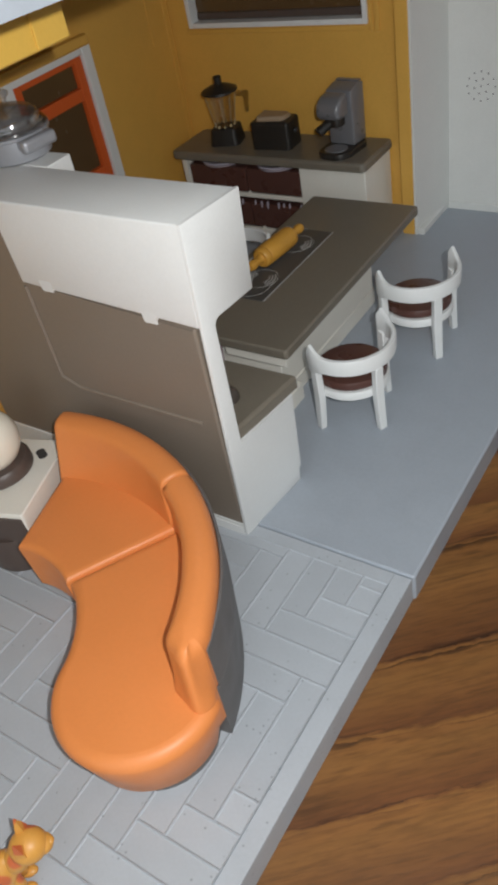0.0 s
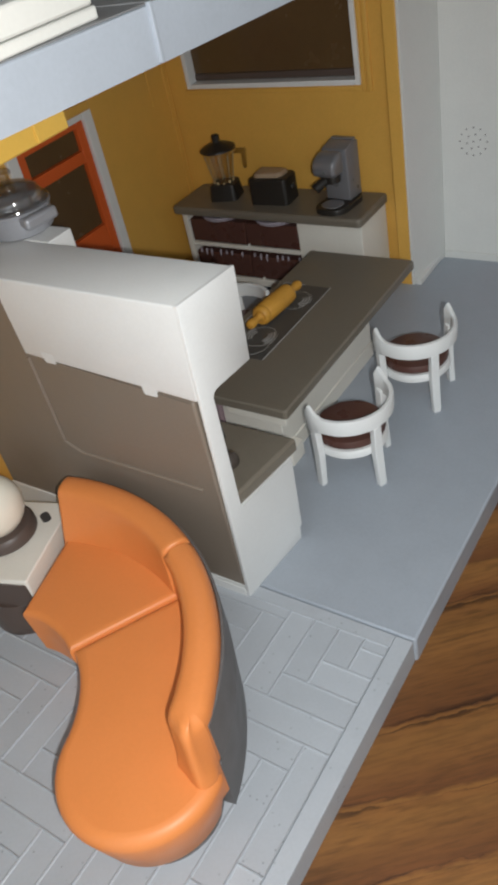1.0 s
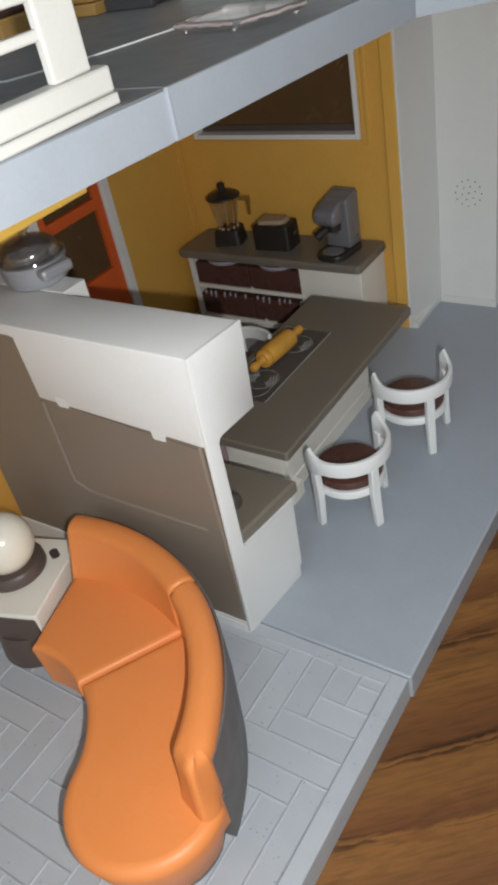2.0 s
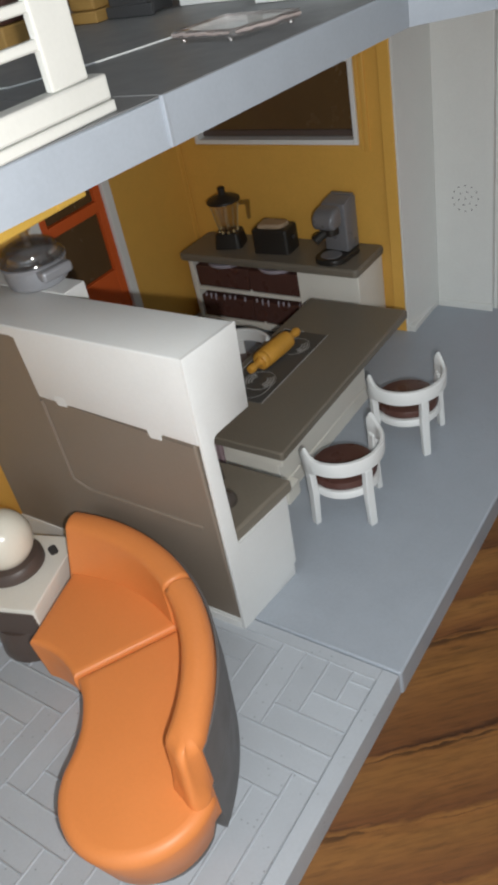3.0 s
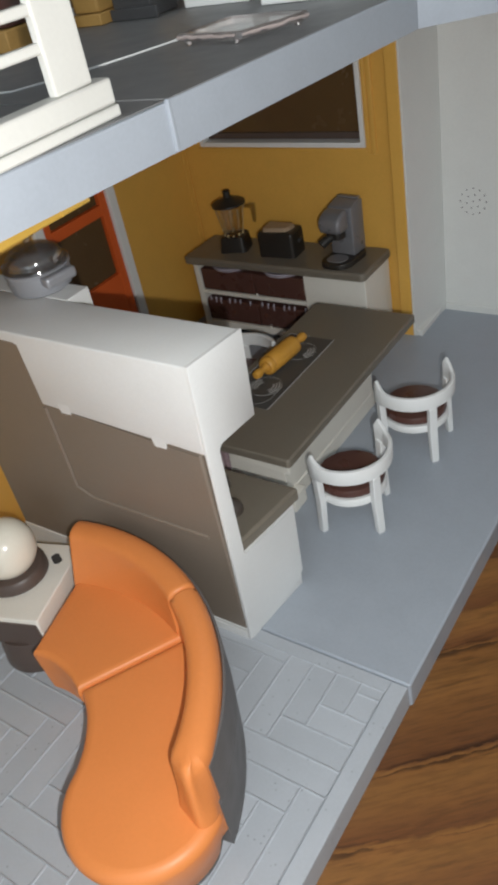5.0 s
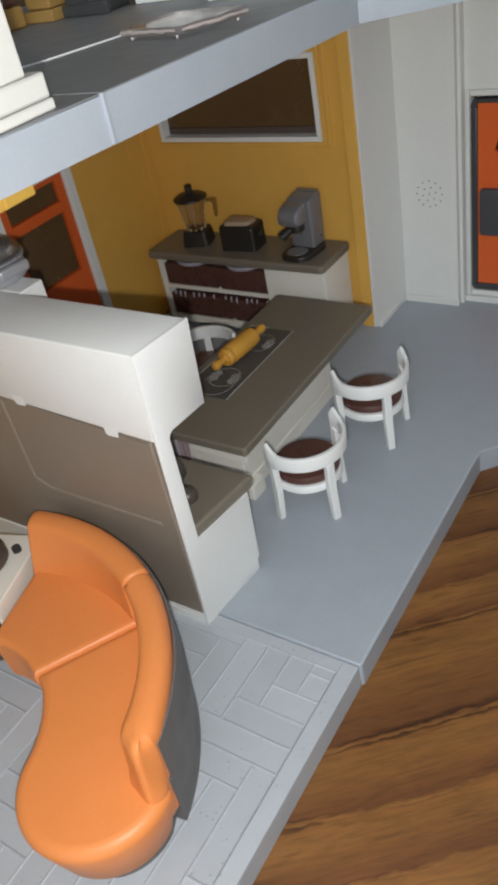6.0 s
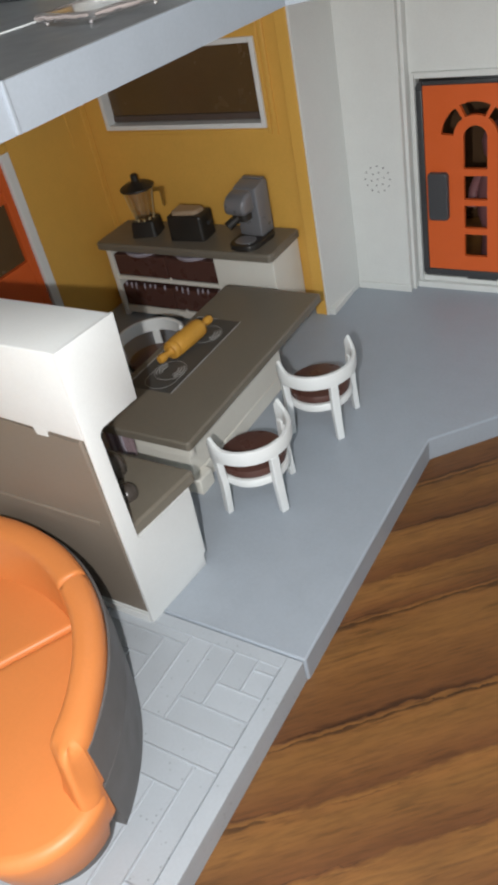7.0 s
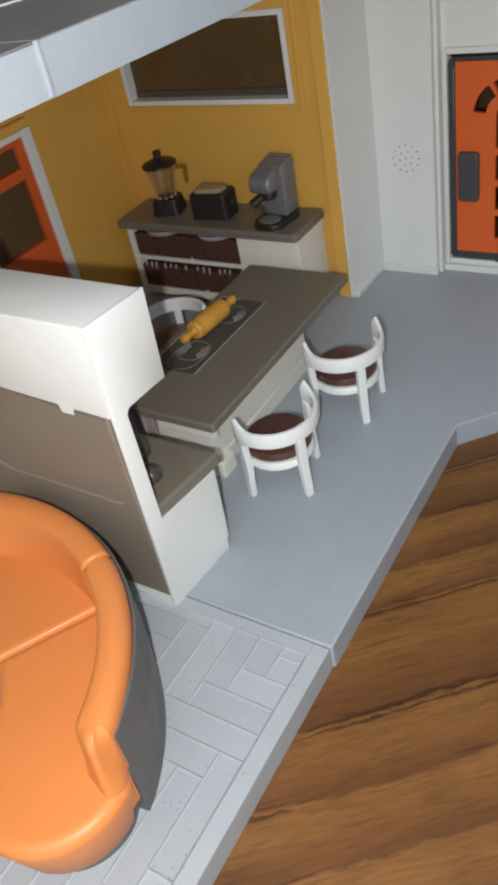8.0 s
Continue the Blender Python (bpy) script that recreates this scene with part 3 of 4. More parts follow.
# ---- divider between living room and kitchen ----
def divider():
    d = thing("divider", -19, 16.5, 0, "white and taupe plastic kitchen divider with a boxed top", "divider")
    Y, X1 = 15.9, -12.99
    # one end panel: the post, the box's end over it and the sink unit's end beside it

    def end_x(y, z):
        return X1 + 0.012 + 0.106 * (y - Y) + (0.0135 * z if z < 9 else 0.1215 + 0.054 * (z - 9))

    notch = [(16.52 + 0.22 * (1 - math.cos(radians(q))), 8.77 + 0.22 * math.sin(radians(q))) for q in range(0, 91, 18)]
    edge = [(Y - 0.012, 0.0), (19.22, 0.0), (19.22, 0.60), (19.38, 0.68), (19.48, 4.05), (16.60, 4.05), (16.52, 4.13)] + notch + [(18.40, 9.02), (18.40, 12.33), (Y - 0.012, 12.34)]
    bm = loft(bmesh.new(), [[(end_x(y, z) - k, y, z) for y, z in edge] for k in (0.13, 0.0)])
    bmesh.ops.bevel(bm, geom=[e for e in bm.edges], offset=0.02, segments=2, profile=0.5, affect="EDGES")
    part("end_panel", bm, WHITE, d, world=True)
    bm = boxed(-24.95, X1 - 0.14, Y + 0.07, 16.5, 0.0, 0.45, r=0.04)
    box(bm, -24.95, X1 - 0.12, Y - 0.05, Y - 0.005, 0.0, 0.40, r=0.02)
    part("frame", bm, WHITE, d, world=True)
    side = [(-24.95, 0.47), (X1 - 0.13, 0.47), (X1 - 0.13, 8.93), (-20.3, 9.36), (-20.3, 11.98), (-24.95, 11.98)]
    bm = loft(bmesh.new(), [[(x, y, z) for x, z in side] for y in (Y + 0.03, 16.45)])
    bmesh.ops.bevel(bm, geom=[e for e in bm.edges], offset=0.09, segments=3, profile=0.5, affect="EDGES")
    flats(bm, 0.5)
    panel = part("panel", bm, PANEL, d, "taupe brown back panel", world=True)
    # a shallow moulding: down the field's side, slanting over its corner and along its foot
    for a, b in (((-20.15, 9.3), (-20.1, 5.55)), ((-20.1, 5.55), (-19.3, 5.2)), ((-19.3, 5.2), (-13.75, 5.12))):
        bead = tube(bmesh.new(), [(a[0], Y + 0.02, a[1]), (b[0], Y + 0.02, b[1])], 0.075, 10)
        part("bead", bead, PANEL, panel, world=True)
    # box with a shelf running on from its top
    # (its free end is skewed to fit the camera's view)
    side = [(-26.5, 12.02), (-20.45, 12.02), (-20.45, 9.40), (X1 + 0.09, 9.0), (X1 + 0.27, 12.33), (-26.5, 12.36)]
    bm = loft(bmesh.new(), [[(x + (k if x > -15 else 0), y + 0.006 * (X1 - x), z) for x, z in side] for y, k in ((Y - 0.01, 0), (18.38, 0.26))])
    bmesh.ops.bevel(bm, geom=[e for e in bm.edges], offset=0.07, segments=3, profile=0.5, affect="EDGES")
    part("box", bm, WHITE, d, world=True)
    part("skirting", boxed(-24.9, -21.3, Y - 0.05, Y + 0.05, 0.46, 2.05, r=0.04), WHITE, d, "white skirting board", world=True)
    part("shelf_back", boxed(-27.5, -20.12, 18.45, 19.6, 8.9, 12.34, r=0.05), WHITE, d, world=True)
    for x, z in ((-19.05, 9.24), (-14.75, 8.86)):
        y = Y - 0.0125 + 0.006 * (X1 - x)
        side = [(x - 0.34, z + 0.40), (x - 0.28, z + 0.06), (x - 0.22, z), (x + 0.24, z), (x + 0.24, z + 0.40)]
        part("tab", loft(bmesh.new(), [[(u, v, w) for u, w in side] for v in (y, y + 0.15)]), WHITE, d, world=True)


divider()


def sink_unit():
    def askew(bm):
        # the unit's end is sheared to fit the camera's view
        for v in bm.verts:
            if v.co.x > -15:
                v.co.x += 0.40 * (v.co.y - 16.57) / 3.1
        return bm

    u = thing("sink_unit", -16.5, 17.9, 0.06, "white plastic sink unit with a taupe worktop", "cabinet")
    side = [(16.57, 0.06), (19.36, 0.06), (19.36, 0.62), (19.52, 0.68), (19.62, 4.05), (16.57, 4.05)]
    bm = loft(bmesh.new(), [[(x, y, z) for y, z in side] for x in (-24.5, -13.13)])
    bmesh.ops.bevel(bm, geom=[e for e in bm.edges], offset=0.018, segments=2, affect="EDGES")
    askew(bm)
    part("body", bm, WHITE, u, world=True)
    top = prism(bmesh.new(), round_rect(-24.5, -12.99, 16.57, 19.97, 0.12), 4.06, 4.55, r=0.12)
    part("worktop", askew(top), TAUPE, u, "taupe worktop", world=True)
    tap = turned(bmesh.new(), [(0.42, 4.55), (0.44, 4.62), (0.42, 4.78), (0.32, 4.95), (0.16, 5.05), (0.04, 5.07)], cx=-14.2, cy=17.9)
    part("tap_knob", tap, TAPGREY, u, "glossy dark brown round knob", world=True)
    dome = [(0.62, 4.551), (0.66, 4.62), (0.62, 5.0), (0.46, 5.35), (0.22, 5.52), (0.05, 5.55)]
    part("tap", turned(bmesh.new(), dome, 32, -15.65, 18.75), TAPGREY, u, "glossy dark grey domed tap", world=True)


sink_unit()


def island():
    k = thing("kitchen_island", -16.7, 28.3, 0.06, "taupe topped kitchen island on a white base with a hob", "table")
    part("worktop", prism(bmesh.new(), round_rect(-20.05, -14.22, 21.88, 34.72, 0.16), 3.45, 3.92, r=0.09, rlow=0.08), TAUPE, k, "taupe worktop", world=True)
    bm = boxed(-19.4, -15.40, 23.0, 31.7, 0.9, 3.44, r=0.06)
    part("base", bm, CREAM, k, world=True)
    part("plinth", boxed(-19.5, -15.37, 23.8, 31.8, 0.06, 0.9, r=0.06), CREAM, k, world=True)
    part("foot", boxed(-19.6, -14.95, 22.75, 23.78, 0.06, 0.92, r=0.08), CREAM, k, world=True)
    part("apron", boxed(-17.6, -14.6, 22.3, 22.6, 2.75, 3.44, r=0.05), CREAM, k, world=True)
    hob = part("hob", boxed(-19.6, -17.06, 24.8, 31.2, 3.921, 3.945, r=0.01, seg=1), HOB, k, "dark grey hob with pale ring marks", world=True)
    part("hob_line", boxed(-17.08, -17.03, 24.8, 31.22, 3.946, 3.96), HOBMARK, hob, "thin pale edge line", world=True)
    part("hob_line", boxed(-19.63, -19.58, 25.3, 31.22, 3.946, 3.96), HOBMARK, hob, "thin pale edge line", world=True)
    part("hob_line", boxed(-19.57, -18.45, 31.18, 31.22, 3.946, 3.96), HOBMARK, hob, "thin pale edge line", world=True)
    def line_mark(path, w, closed=False):
        # a thin printed line along a path in plan
        a, b = offset(path, w), offset(path, -w)
        loops = [[(*p, 3.946), (*q, 3.946), (*q, 3.956), (*p, 3.956)] for p, q in zip(a, b)]
        part("ring_mark", loft(bmesh.new(), loops + loops[:1] if closed else loops, caps=not closed), HOBMARK, hob, world=True)

    for cx, cy in ((-18.20, 26.45), (-18.20, 29.75)):
        for r in (0.40, 0.54, 0.68):
            for a0 in (-42, 138):
                a, b = arc(cx, cy, r + 0.028, a0, a0 + 88, 24), arc(cx, cy, r - 0.028, a0, a0 + 88, 24)
                bm = loft(bmesh.new(), [[(*p, 3.948), (*q, 3.948), (*q, 3.958), (*p, 3.958)] for p, q in zip(a, b)])
                part("ring_mark", bm, HOBMARK, hob, world=True)
        line_mark(arc(cx, cy, 0.79, 0, 351, 39), 0.008, True)
    line_mark(arc(-18.20, 25.72, 0.80, 180, 360, 20) + arc(-18.20, 26.45, 0.80, 0, 14, 3), 0.008)
    line_mark(arc(-18.20, 26.45, 0.80, 166, 180, 3) + [(-19.0, 25.72)], 0.008)


island()


def dish_towel():
    t = thing("dish_towel", -18.75, 22.62, 1.9, "folded pink and lilac dish towel hanging at the island's end", "towel")
    rows = []
    for k in range(13):
        x = -0.75 + 1.5 * k / 12
        w = 0.05 * math.sin(2.1 * k)
        rows.append([(x, w - 0.16, 0.0), (x, w - 0.20, 1.45), (x, w - 0.04, 1.53), (x, w + 0.02, 1.45), (x, w - 0.06, 0.0)])
    part("cloth", loft(bmesh.new(), rows), CLOTH, t)
    for x in (-0.35, 0.25):
        part("stripe", boxed(x - 0.09, x + 0.09, -0.30, -0.24, 0.1, 1.4, r=0.02), LILAC, t, "pale lilac stripe")


dish_towel()


def rolling_pin():
    p = thing("rolling_pin", -18.50, 28.45, 4.44, "ochre yellow plastic rolling pin lying on the hob", "rolling pin", rz=0)
    L = 1.22
    body = [(0.05, -L), (0.38, -L), (0.46, -L + 0.08), (0.48, -L + 0.30), (0.44, -L + 0.36), (0.48, -L + 0.42), (0.49, 0), (0.48, L - 0.3), (0.45, L - 0.1), (0.36, L), (0.05, L)]
    grip = [(0.05, 0), (0.24, 0), (0.17, 0.12), (0.16, 0.28), (0.22, 0.5), (0.23, 0.66), (0.18, 0.80), (0.05, 0.84)]
    m = tilt(0, 0, 0, -90, 0, -5)
    part("roller", move(turned(bmesh.new(), body), m), PINE, p)
    part("handle", move(turned(bmesh.new(), [(r, z + L) for r, z in grip], 16), m), PINE, p)
    part("handle", move(turned(bmesh.new(), [(r, -z - L) for r, z in reversed(grip)], 16), m), PINE, p)
    return p


rolling_pin()


def chair():
    c = thing("chair", 0, 0, 0.06, "white plastic tub chair with a maroon seat", "chair", "chairs round the kitchen island")
    n, A = 32, 100
    # horseshoe back, open to the front (+y), its tips rising to rounded points
    rows = []
    for i in range(n + 1):
        a = -90 - A + 2 * A * i / n
        e = abs(2 * i / n - 1)
        lift = 0.56 * max(0, (e - 0.70) / 0.30) ** 1.6
        z0, z1 = 3.00 - 0.75 * lift, 3.70 + lift
        if e > 0.93:
            k = (e - 0.93) / 0.07
            z0, z1 = z0 + 0.25 * k, z1 - 0.45 * k * k
        ux, uy = math.cos(radians(a)), math.sin(radians(a))
        prof = [(1.80, 0.0), (1.85, 0.07), (1.87, 0.92), (1.83, 1.0), (1.70, 1.0), (1.66, 0.94), (1.66, 0.06), (1.70, 0.0)]
        rows.append([(r * ux, r * uy, z0 + (z1 - z0) * h) for r, h in prof])
    part("backrest", loft(bmesh.new(), rows), WHITE, c)
    part("seat", turned(bmesh.new(), [(0.9, 1.96), (1.30, 1.97), (1.44, 2.05), (1.47, 2.22), (1.40, 2.36), (1.0, 2.43), (0.3, 2.41)], 32), MAROON, c, "glossy maroon round seat")
    part("seat_frame", turned(bmesh.new(), [(1.30, 1.54), (1.46, 1.56), (1.52, 1.62), (1.52, 1.86), (1.46, 1.94), (1.25, 1.955)], 32), WHITE, c)
    for k in range(4):
        bm = bmesh.new()
        top = 3.08 if k else 3.03
        w, d = 0.18, 0.14
        loft(bm, [[(x * q, -y + v * q, z) for x, v in ((-w, -d), (w, -d), (w, d), (-w, d))] for y, z, q in ((1.74, 0, 0.85), (1.74, 0.05, 0.98), (1.66, 1.6, 1.1), (1.70, top if k != 2 else 1.9, 1.05))])
        bmesh.ops.bevel(bm, geom=[e for e in bm.edges], offset=0.03, segments=1, affect="EDGES")
        part("leg", move(bm, tilt(0, 0, 0, 0, 0, 90 * k)), WHITE, c)
    return c


first = chair()
first.matrix_basis = pose(-0.1255, 0.2385, 0.0006, 0, 0, 65)
copy_thing(first, pose(-0.1205, 0.2945, 0.0006, 0, 0, 51))
copy_thing(first, pose(-0.2153, 0.2924, 0.0006, 0, 0, -151))


def kitchen_unit():
    k = thing("kitchen_unit", -23.5, 37.5, 0.06, "white plastic kitchen unit with maroon drawers and a taupe top", "cabinet")
    part("worktop", prism(bmesh.new(), round_rect(-30.0, -17.58, 35.85, BACK - 0.14, 0.3), 4.75, 5.22, r=0.14, rlow=0.06), TAUPE, k, "taupe worktop", world=True)
    bm = boxed(-21.75, -17.8, 36.30, BACK - 0.15, 0.06, 4.74, r=0.05)
    part("cupboard", bm, CREAM, k, world=True)
    bm = boxed(-29.65, -29.3, 36.25, BACK - 0.15, 0.06, 4.74, r=0.04)
    box(bm, -29.29, -21.77, 36.30, 36.5, 2.62, 2.86, r=0.04)
    box(bm, -29.29, -21.77, 36.30, 36.5, 0.3, 0.75, r=0.04)
    box(bm, -29.29, -21.77, 38.9, BACK - 0.15, 0.06, 4.74)
    for x, z in ((-25.2, 2.86), (-24.6, 0.75)):
        loft(bm, [[(x - 0.14, y, z), (x + 0.14, y, z), (x, y, z + 0.2)] for y in (36.30, 36.35)])
    part("frame", bm, CREAM, k, world=True)
    for z0, z1 in ((2.90, 4.30), (0.80, 2.25)):
        for x0, x1 in ((-29.25, -25.35), (-25.3, -21.8)):
            dr = part("drawer", boxed(x0, x1, 36.35, 38.8, z0, z1, r=0.08), MAROON, k, "maroon plastic drawer", world=True)
            if z0 < 2:
                for i in range(7):
                    x = x0 + 0.35 + i * 0.40 + 0.30 * (i // 3) + random.uniform(-0.06, 0.06)
                    drop = (0.10, 0.26, 0.32, 0.24, 0.10, 0.12, 0.16)[i]
                    part("cutlery", boxed(x - 0.04, x + 0.04, 36.30, 36.45, z1 - 0.8 * drop, z1 + 0.18, r=0.03), LILAC, dr, "pale cutlery handle", world=True)
            else:
                bm = turned(bmesh.new(), [(0.2, z1), (1.25, z1 + 0.02), (1.35, z1 + 0.2), (1.28, z1 + 0.26), (1.05, z1 + 0.16), (0.3, z1 + 0.1)], 24, (x0 + x1) / 2, 37.35)
                part("plate", bm, LILAC, dr, "pale lilac plate", world=True)


kitchen_unit()


def blender():
    b = thing("blender", -27.1, 37.7, 5.22, "black plastic blender with a clear jug on the worktop", "blender", rz=15)
    b.scale = (0.88, 0.88, 0.88)
    part("base", prism(bmesh.new(), round_rect(-0.85, 0.85, -0.75, 0.75, 0.2), 0, 1.05, r=0.15, low=0.14), BLACK, b)
    jug = turned(bmesh.new(), [(0.5, 1.07), (0.64, 1.1), (0.70, 1.35), (0.98, 2.95), (1.04, 3.1), (0.97, 3.1), (0.92, 2.95), (0.62, 1.4), (0.1, 1.3)], 10)
    jug = part("jug", jug, JUG, b, "clear ribbed jug", smooth=20)
    # ribs coloured as the pale streaks of light on the clear jug
    for k in range(10):
        u, v = math.cos(2 * math.pi * k / 10), math.sin(2 * math.pi * k / 10)
        part("rib", tube(bmesh.new(), [(0.71 * u, 0.71 * v, 1.4), (0.85 * u, 0.85 * v, 2.2), (0.99 * u, 0.99 * v, 2.95)], 0.024, 6), RIB, jug)
        part("lug", boxed(0.66 * u - 0.07, 0.66 * u + 0.07, 0.66 * v - 0.07, 0.66 * v + 0.07, 1.06, 1.18 + 0.06 * (k % 2), r=0.03), RIB, jug)
    # a broad squared handle, open in the middle
    bm = bmesh.new()
    loft(bm, [[(x, v, z) for x, z in ((0.98, 3.02), (1.72, 3.05), (1.80, 2.95), (1.66, 1.75), (1.44, 1.75), (1.50, 2.78), (0.94, 2.76))] for v in (0.12, 0.36)])
    bmesh.ops.bevel(bm, geom=[e for e in bm.edges], offset=0.03, segments=1, affect="EDGES")
    part("jug_handle", bm, GLASS, jug, "clear squared handle")
    part("lid", turned(bmesh.new(), [(1.05, 3.11), (1.16, 3.16), (1.14, 3.27), (0.75, 3.47), (0.32, 3.58), (0.25, 3.66), (0.25, 4.05), (0.18, 4.1)], 24), BLACK, b, "black domed lid with a knob")


blender()


def toaster():
    t = thing("toaster", -23.75, 37.65, 5.22, "black plastic toaster with a slice of toast on the worktop", "toaster", rz=4)
    t.scale = (0.83, 0.84, 0.84)
    part("body", prism(bmesh.new(), round_rect(-1.4, 1.4, -0.9, 0.9, 0.25), 0.0, 1.75, r=0.2, low=0.03), BLACK, t)
    crust = [(x * (1 + 0.09 * math.sin(7 * x + 3 * y)), y * (1 + 0.16 * math.sin(5 * x))) for x, y in round_rect(-1.12, 1.0, -0.62, 0.62, 0.3, 5)]
    part("toast", prism(bmesh.new(), crust, 1.6, 2.02, r=0.16), BREAD, t, "light brown toast with an uneven crust")
    part("lever", boxed(1.44, 1.6, -0.2, 0.2, 0.9, 1.15, r=0.05), CHAR, t)


toaster()


def coffee_machine():
    c = thing("coffee_machine", -19.6, 37.65, 5.22, "silver grey plastic coffee machine on the worktop", "coffee machine", rz=-6)
    c.scale = (0.80, 0.80, 0.745)
    foot = prism(bmesh.new(), round_rect(-1.1, 1.25, -1.95, 1.45, 0.95, 8), 0.0, 0.40, r=0.12)
    part("drip_tray", foot, BLACK, c, "black drip tray")
    part("grate", prism(bmesh.new(), round_rect(-0.72, 0.8, -1.6, -0.3, 0.6, 6), 0.40, 0.44, r=0.03), SILVER, c)

    def side_body(x0, x1, side, r, seg):
        bm = loft(bmesh.new(), [[(x, y, z) for y, z in side] for x in (x0, x1)])
        bmesh.ops.bevel(bm, geom=[e for e in bm.edges], offset=r, segments=seg, profile=0.5, affect="EDGES")
        return bm

    side = [(-0.25, 0.41), (1.2, 0.41), (1.25, 4.25), (0.75, 4.32), (-0.25, 4.05)]
    part("body", side_body(-0.9, 1.0, side, 0.10, 3), SILVER, c, smooth=50)
    part("top_rim", boxed(-0.8, 0.9, 0.85, 1.2, 4.30, 4.42, r=0.05), SILVER, c)
    # sloping head with a blunt round nose
    side = [(-0.26, 2.5), (-0.26, 4.06), (-0.8, 4.0), (-1.3, 3.82), (-1.62, 3.45), (-1.68, 2.85), (-1.45, 2.5)]
    part("brew_head", side_body(-0.88, 0.84, side, 0.30, 6), SILVER, c, "sloping silver grey brewing head with a round nose", smooth=60)
    part("spout", prism(bmesh.new(), round_rect(-0.62, 0.62, -1.3, -0.3, 0.35), 2.0, 2.52, r=0.1), BLACK, c, "black spout")
    part("filter_handle", tube(bmesh.new(), [(-0.05, -0.95, 2.25), (-0.40, -1.45, 2.0), (-0.60, -1.80, 1.78)], [0.28, 0.34, 0.36]), BLACK, c, "black filter handle")


coffee_machine()


# ---- sofa, lamp table and lamp ----
SX, SY = -17.6, 6.6


def polar(r, a):
    return (SX + r * math.cos(radians(a)), SY + r * math.sin(radians(a)))


def degrees_of(length):
    return math.degrees(length / 8.2)


def sofa():
    s = thing("sofa", -13, 11, 0, "curved orange plastic sofa with a dark grey shell", "sofa")
    # end seat: inner arc, round end, outer arc
    cx, cy = polar(6.56, 13.2)
    end = [polar(3.95, 58.8)] + [polar(3.97 + 0.085 * (i / 16) ** 2, 49 - 33 * i / 16) for i in range(17)] + arc(cx, cy, 2.50, 195, 374, 33) + arc(SX, SY, 8.5, 18, 54, 16) + [polar(8.5, 58.8)]
    part("seat", prism(bmesh.new(), end, 0.52, 2.82, r=0.38, low=-0.42, seg=6, rlow=0.14, strip=True), ORANGE, s, world=True)
    side = [polar(3.85, 101)] + arc(SX, SY, 3.85, 94, 66, 16) + [polar(3.85, 59.1), polar(8.45, 59.1)] + arc(SX, SY, 8.45, 63, 99, 16) + [polar(8.45, 103.4)]
    part("seat", prism(bmesh.new(), side, 0.5, 2.80, r=0.24, low=-0.12, seg=4, rlow=0.15, strip=True), ORANGE, s, world=True)
    # backs, with a rounded top; the free end slopes down to the round seat
    prof = [(7.95, 1.6), (7.84, 2.6), (7.80, 3.2), (7.75, 3.9), (7.72, 4.40), (7.74, 4.56), (7.81, 4.68), (7.93, 4.76), (8.12, 4.81), (8.34, 4.82), (8.54, 4.78), (8.67, 4.68), (8.74, 4.53), (8.76, 4.3), (8.76, 3.8), (8.74, 3.2), (8.72, 2.7), (8.60, 1.6)]

    def soften(points, times=3):
        # corners cut again and again, the two ends kept
        for _ in range(times):
            q = [points[0]]
            for u, v in zip(points, points[1:]):
                q += [tuple(0.75 * i + 0.25 * j for i, j in zip(u, v)), tuple(0.25 * i + 0.75 * j for i, j in zip(u, v))]
            points = q + [points[-1]]
        return points

    # the long back, in level sections; its free end is a blunt nose that leans out towards the seat's rim
    FOOT = [(0.5, 7.74), (2.7, 7.68), (2.9, 7.71), (3.2, 7.76), (3.6, 7.77), (4.38, 7.72)]
    rows = []
    for z, d in [(z, 0.0) for z in (0.8, 1.2, 1.5, 1.9, 2.3, 2.65, 2.75, 2.8, 2.9, 3.0, 3.15, 3.35, 3.6, 4.0, 4.25)] + [(4.38 + 0.44 * math.sin(radians(q)), 0.40 * (1 - math.cos(radians(q)))) for q in range(0, 91, 15)] + [(4.835, 0.46)]:
        k = min(1.0, max(0.0, (4.75 - z) / 1.95))
        for (z0, r0), (z1, r1) in zip(FOOT, FOOT[1:]):
            if z >= z0:
                inner = r0 + (r1 - r0) * min(1.0, (z - z0) / (z1 - z0))
        tip, at = 8.47 + 0.20 * k, 12.3 - 2.6 * k + math.degrees(0.75 * d / 8.4)
        low = 15.9 - 3.2 * k + math.degrees(0.7 * d / 8.4)
        # its outer edge runs straight down beside the shell, tucked in under it at the foot
        outer = 8.86 if z > 2.7 else 8.62
        q = min(1.0, max(0.0, (4.4 - z) / 2.8))
        corner = (8.84 + 0.09 * q - 0.5 * max(0.0, 1.5 - z) - d, 15.7 - 0.9 * q + math.degrees(0.4 * d / 8.4))
        side = [corner, corner, (min(corner[0], outer - d), corner[1] + 0.35), (outer - d, 18.5)]
        # and its flank swells downwards until it meets the seat's side
        flank = ((tip + corner[0]) / 2 + 0.22 * k ** 3 - (0.0 if z > 2.4 else 0.25 * (2.4 - z)), (at + corner[1]) / 2)
        if z < 2.7:
            tip, at = tip - 0.25 * (2.7 - z), at + 1.6 * (2.7 - z)
        nose = soften([(inner + d, low + 4.0), (inner + d, low + 0.4), ((inner + d + tip - 0.12) / 2, (low + 0.4 + at) / 2), (tip - 0.12, at), (tip + 0.12, at), flank] + side)
        last = 59.72 - math.degrees(min(d, 0.13) / 8.2)
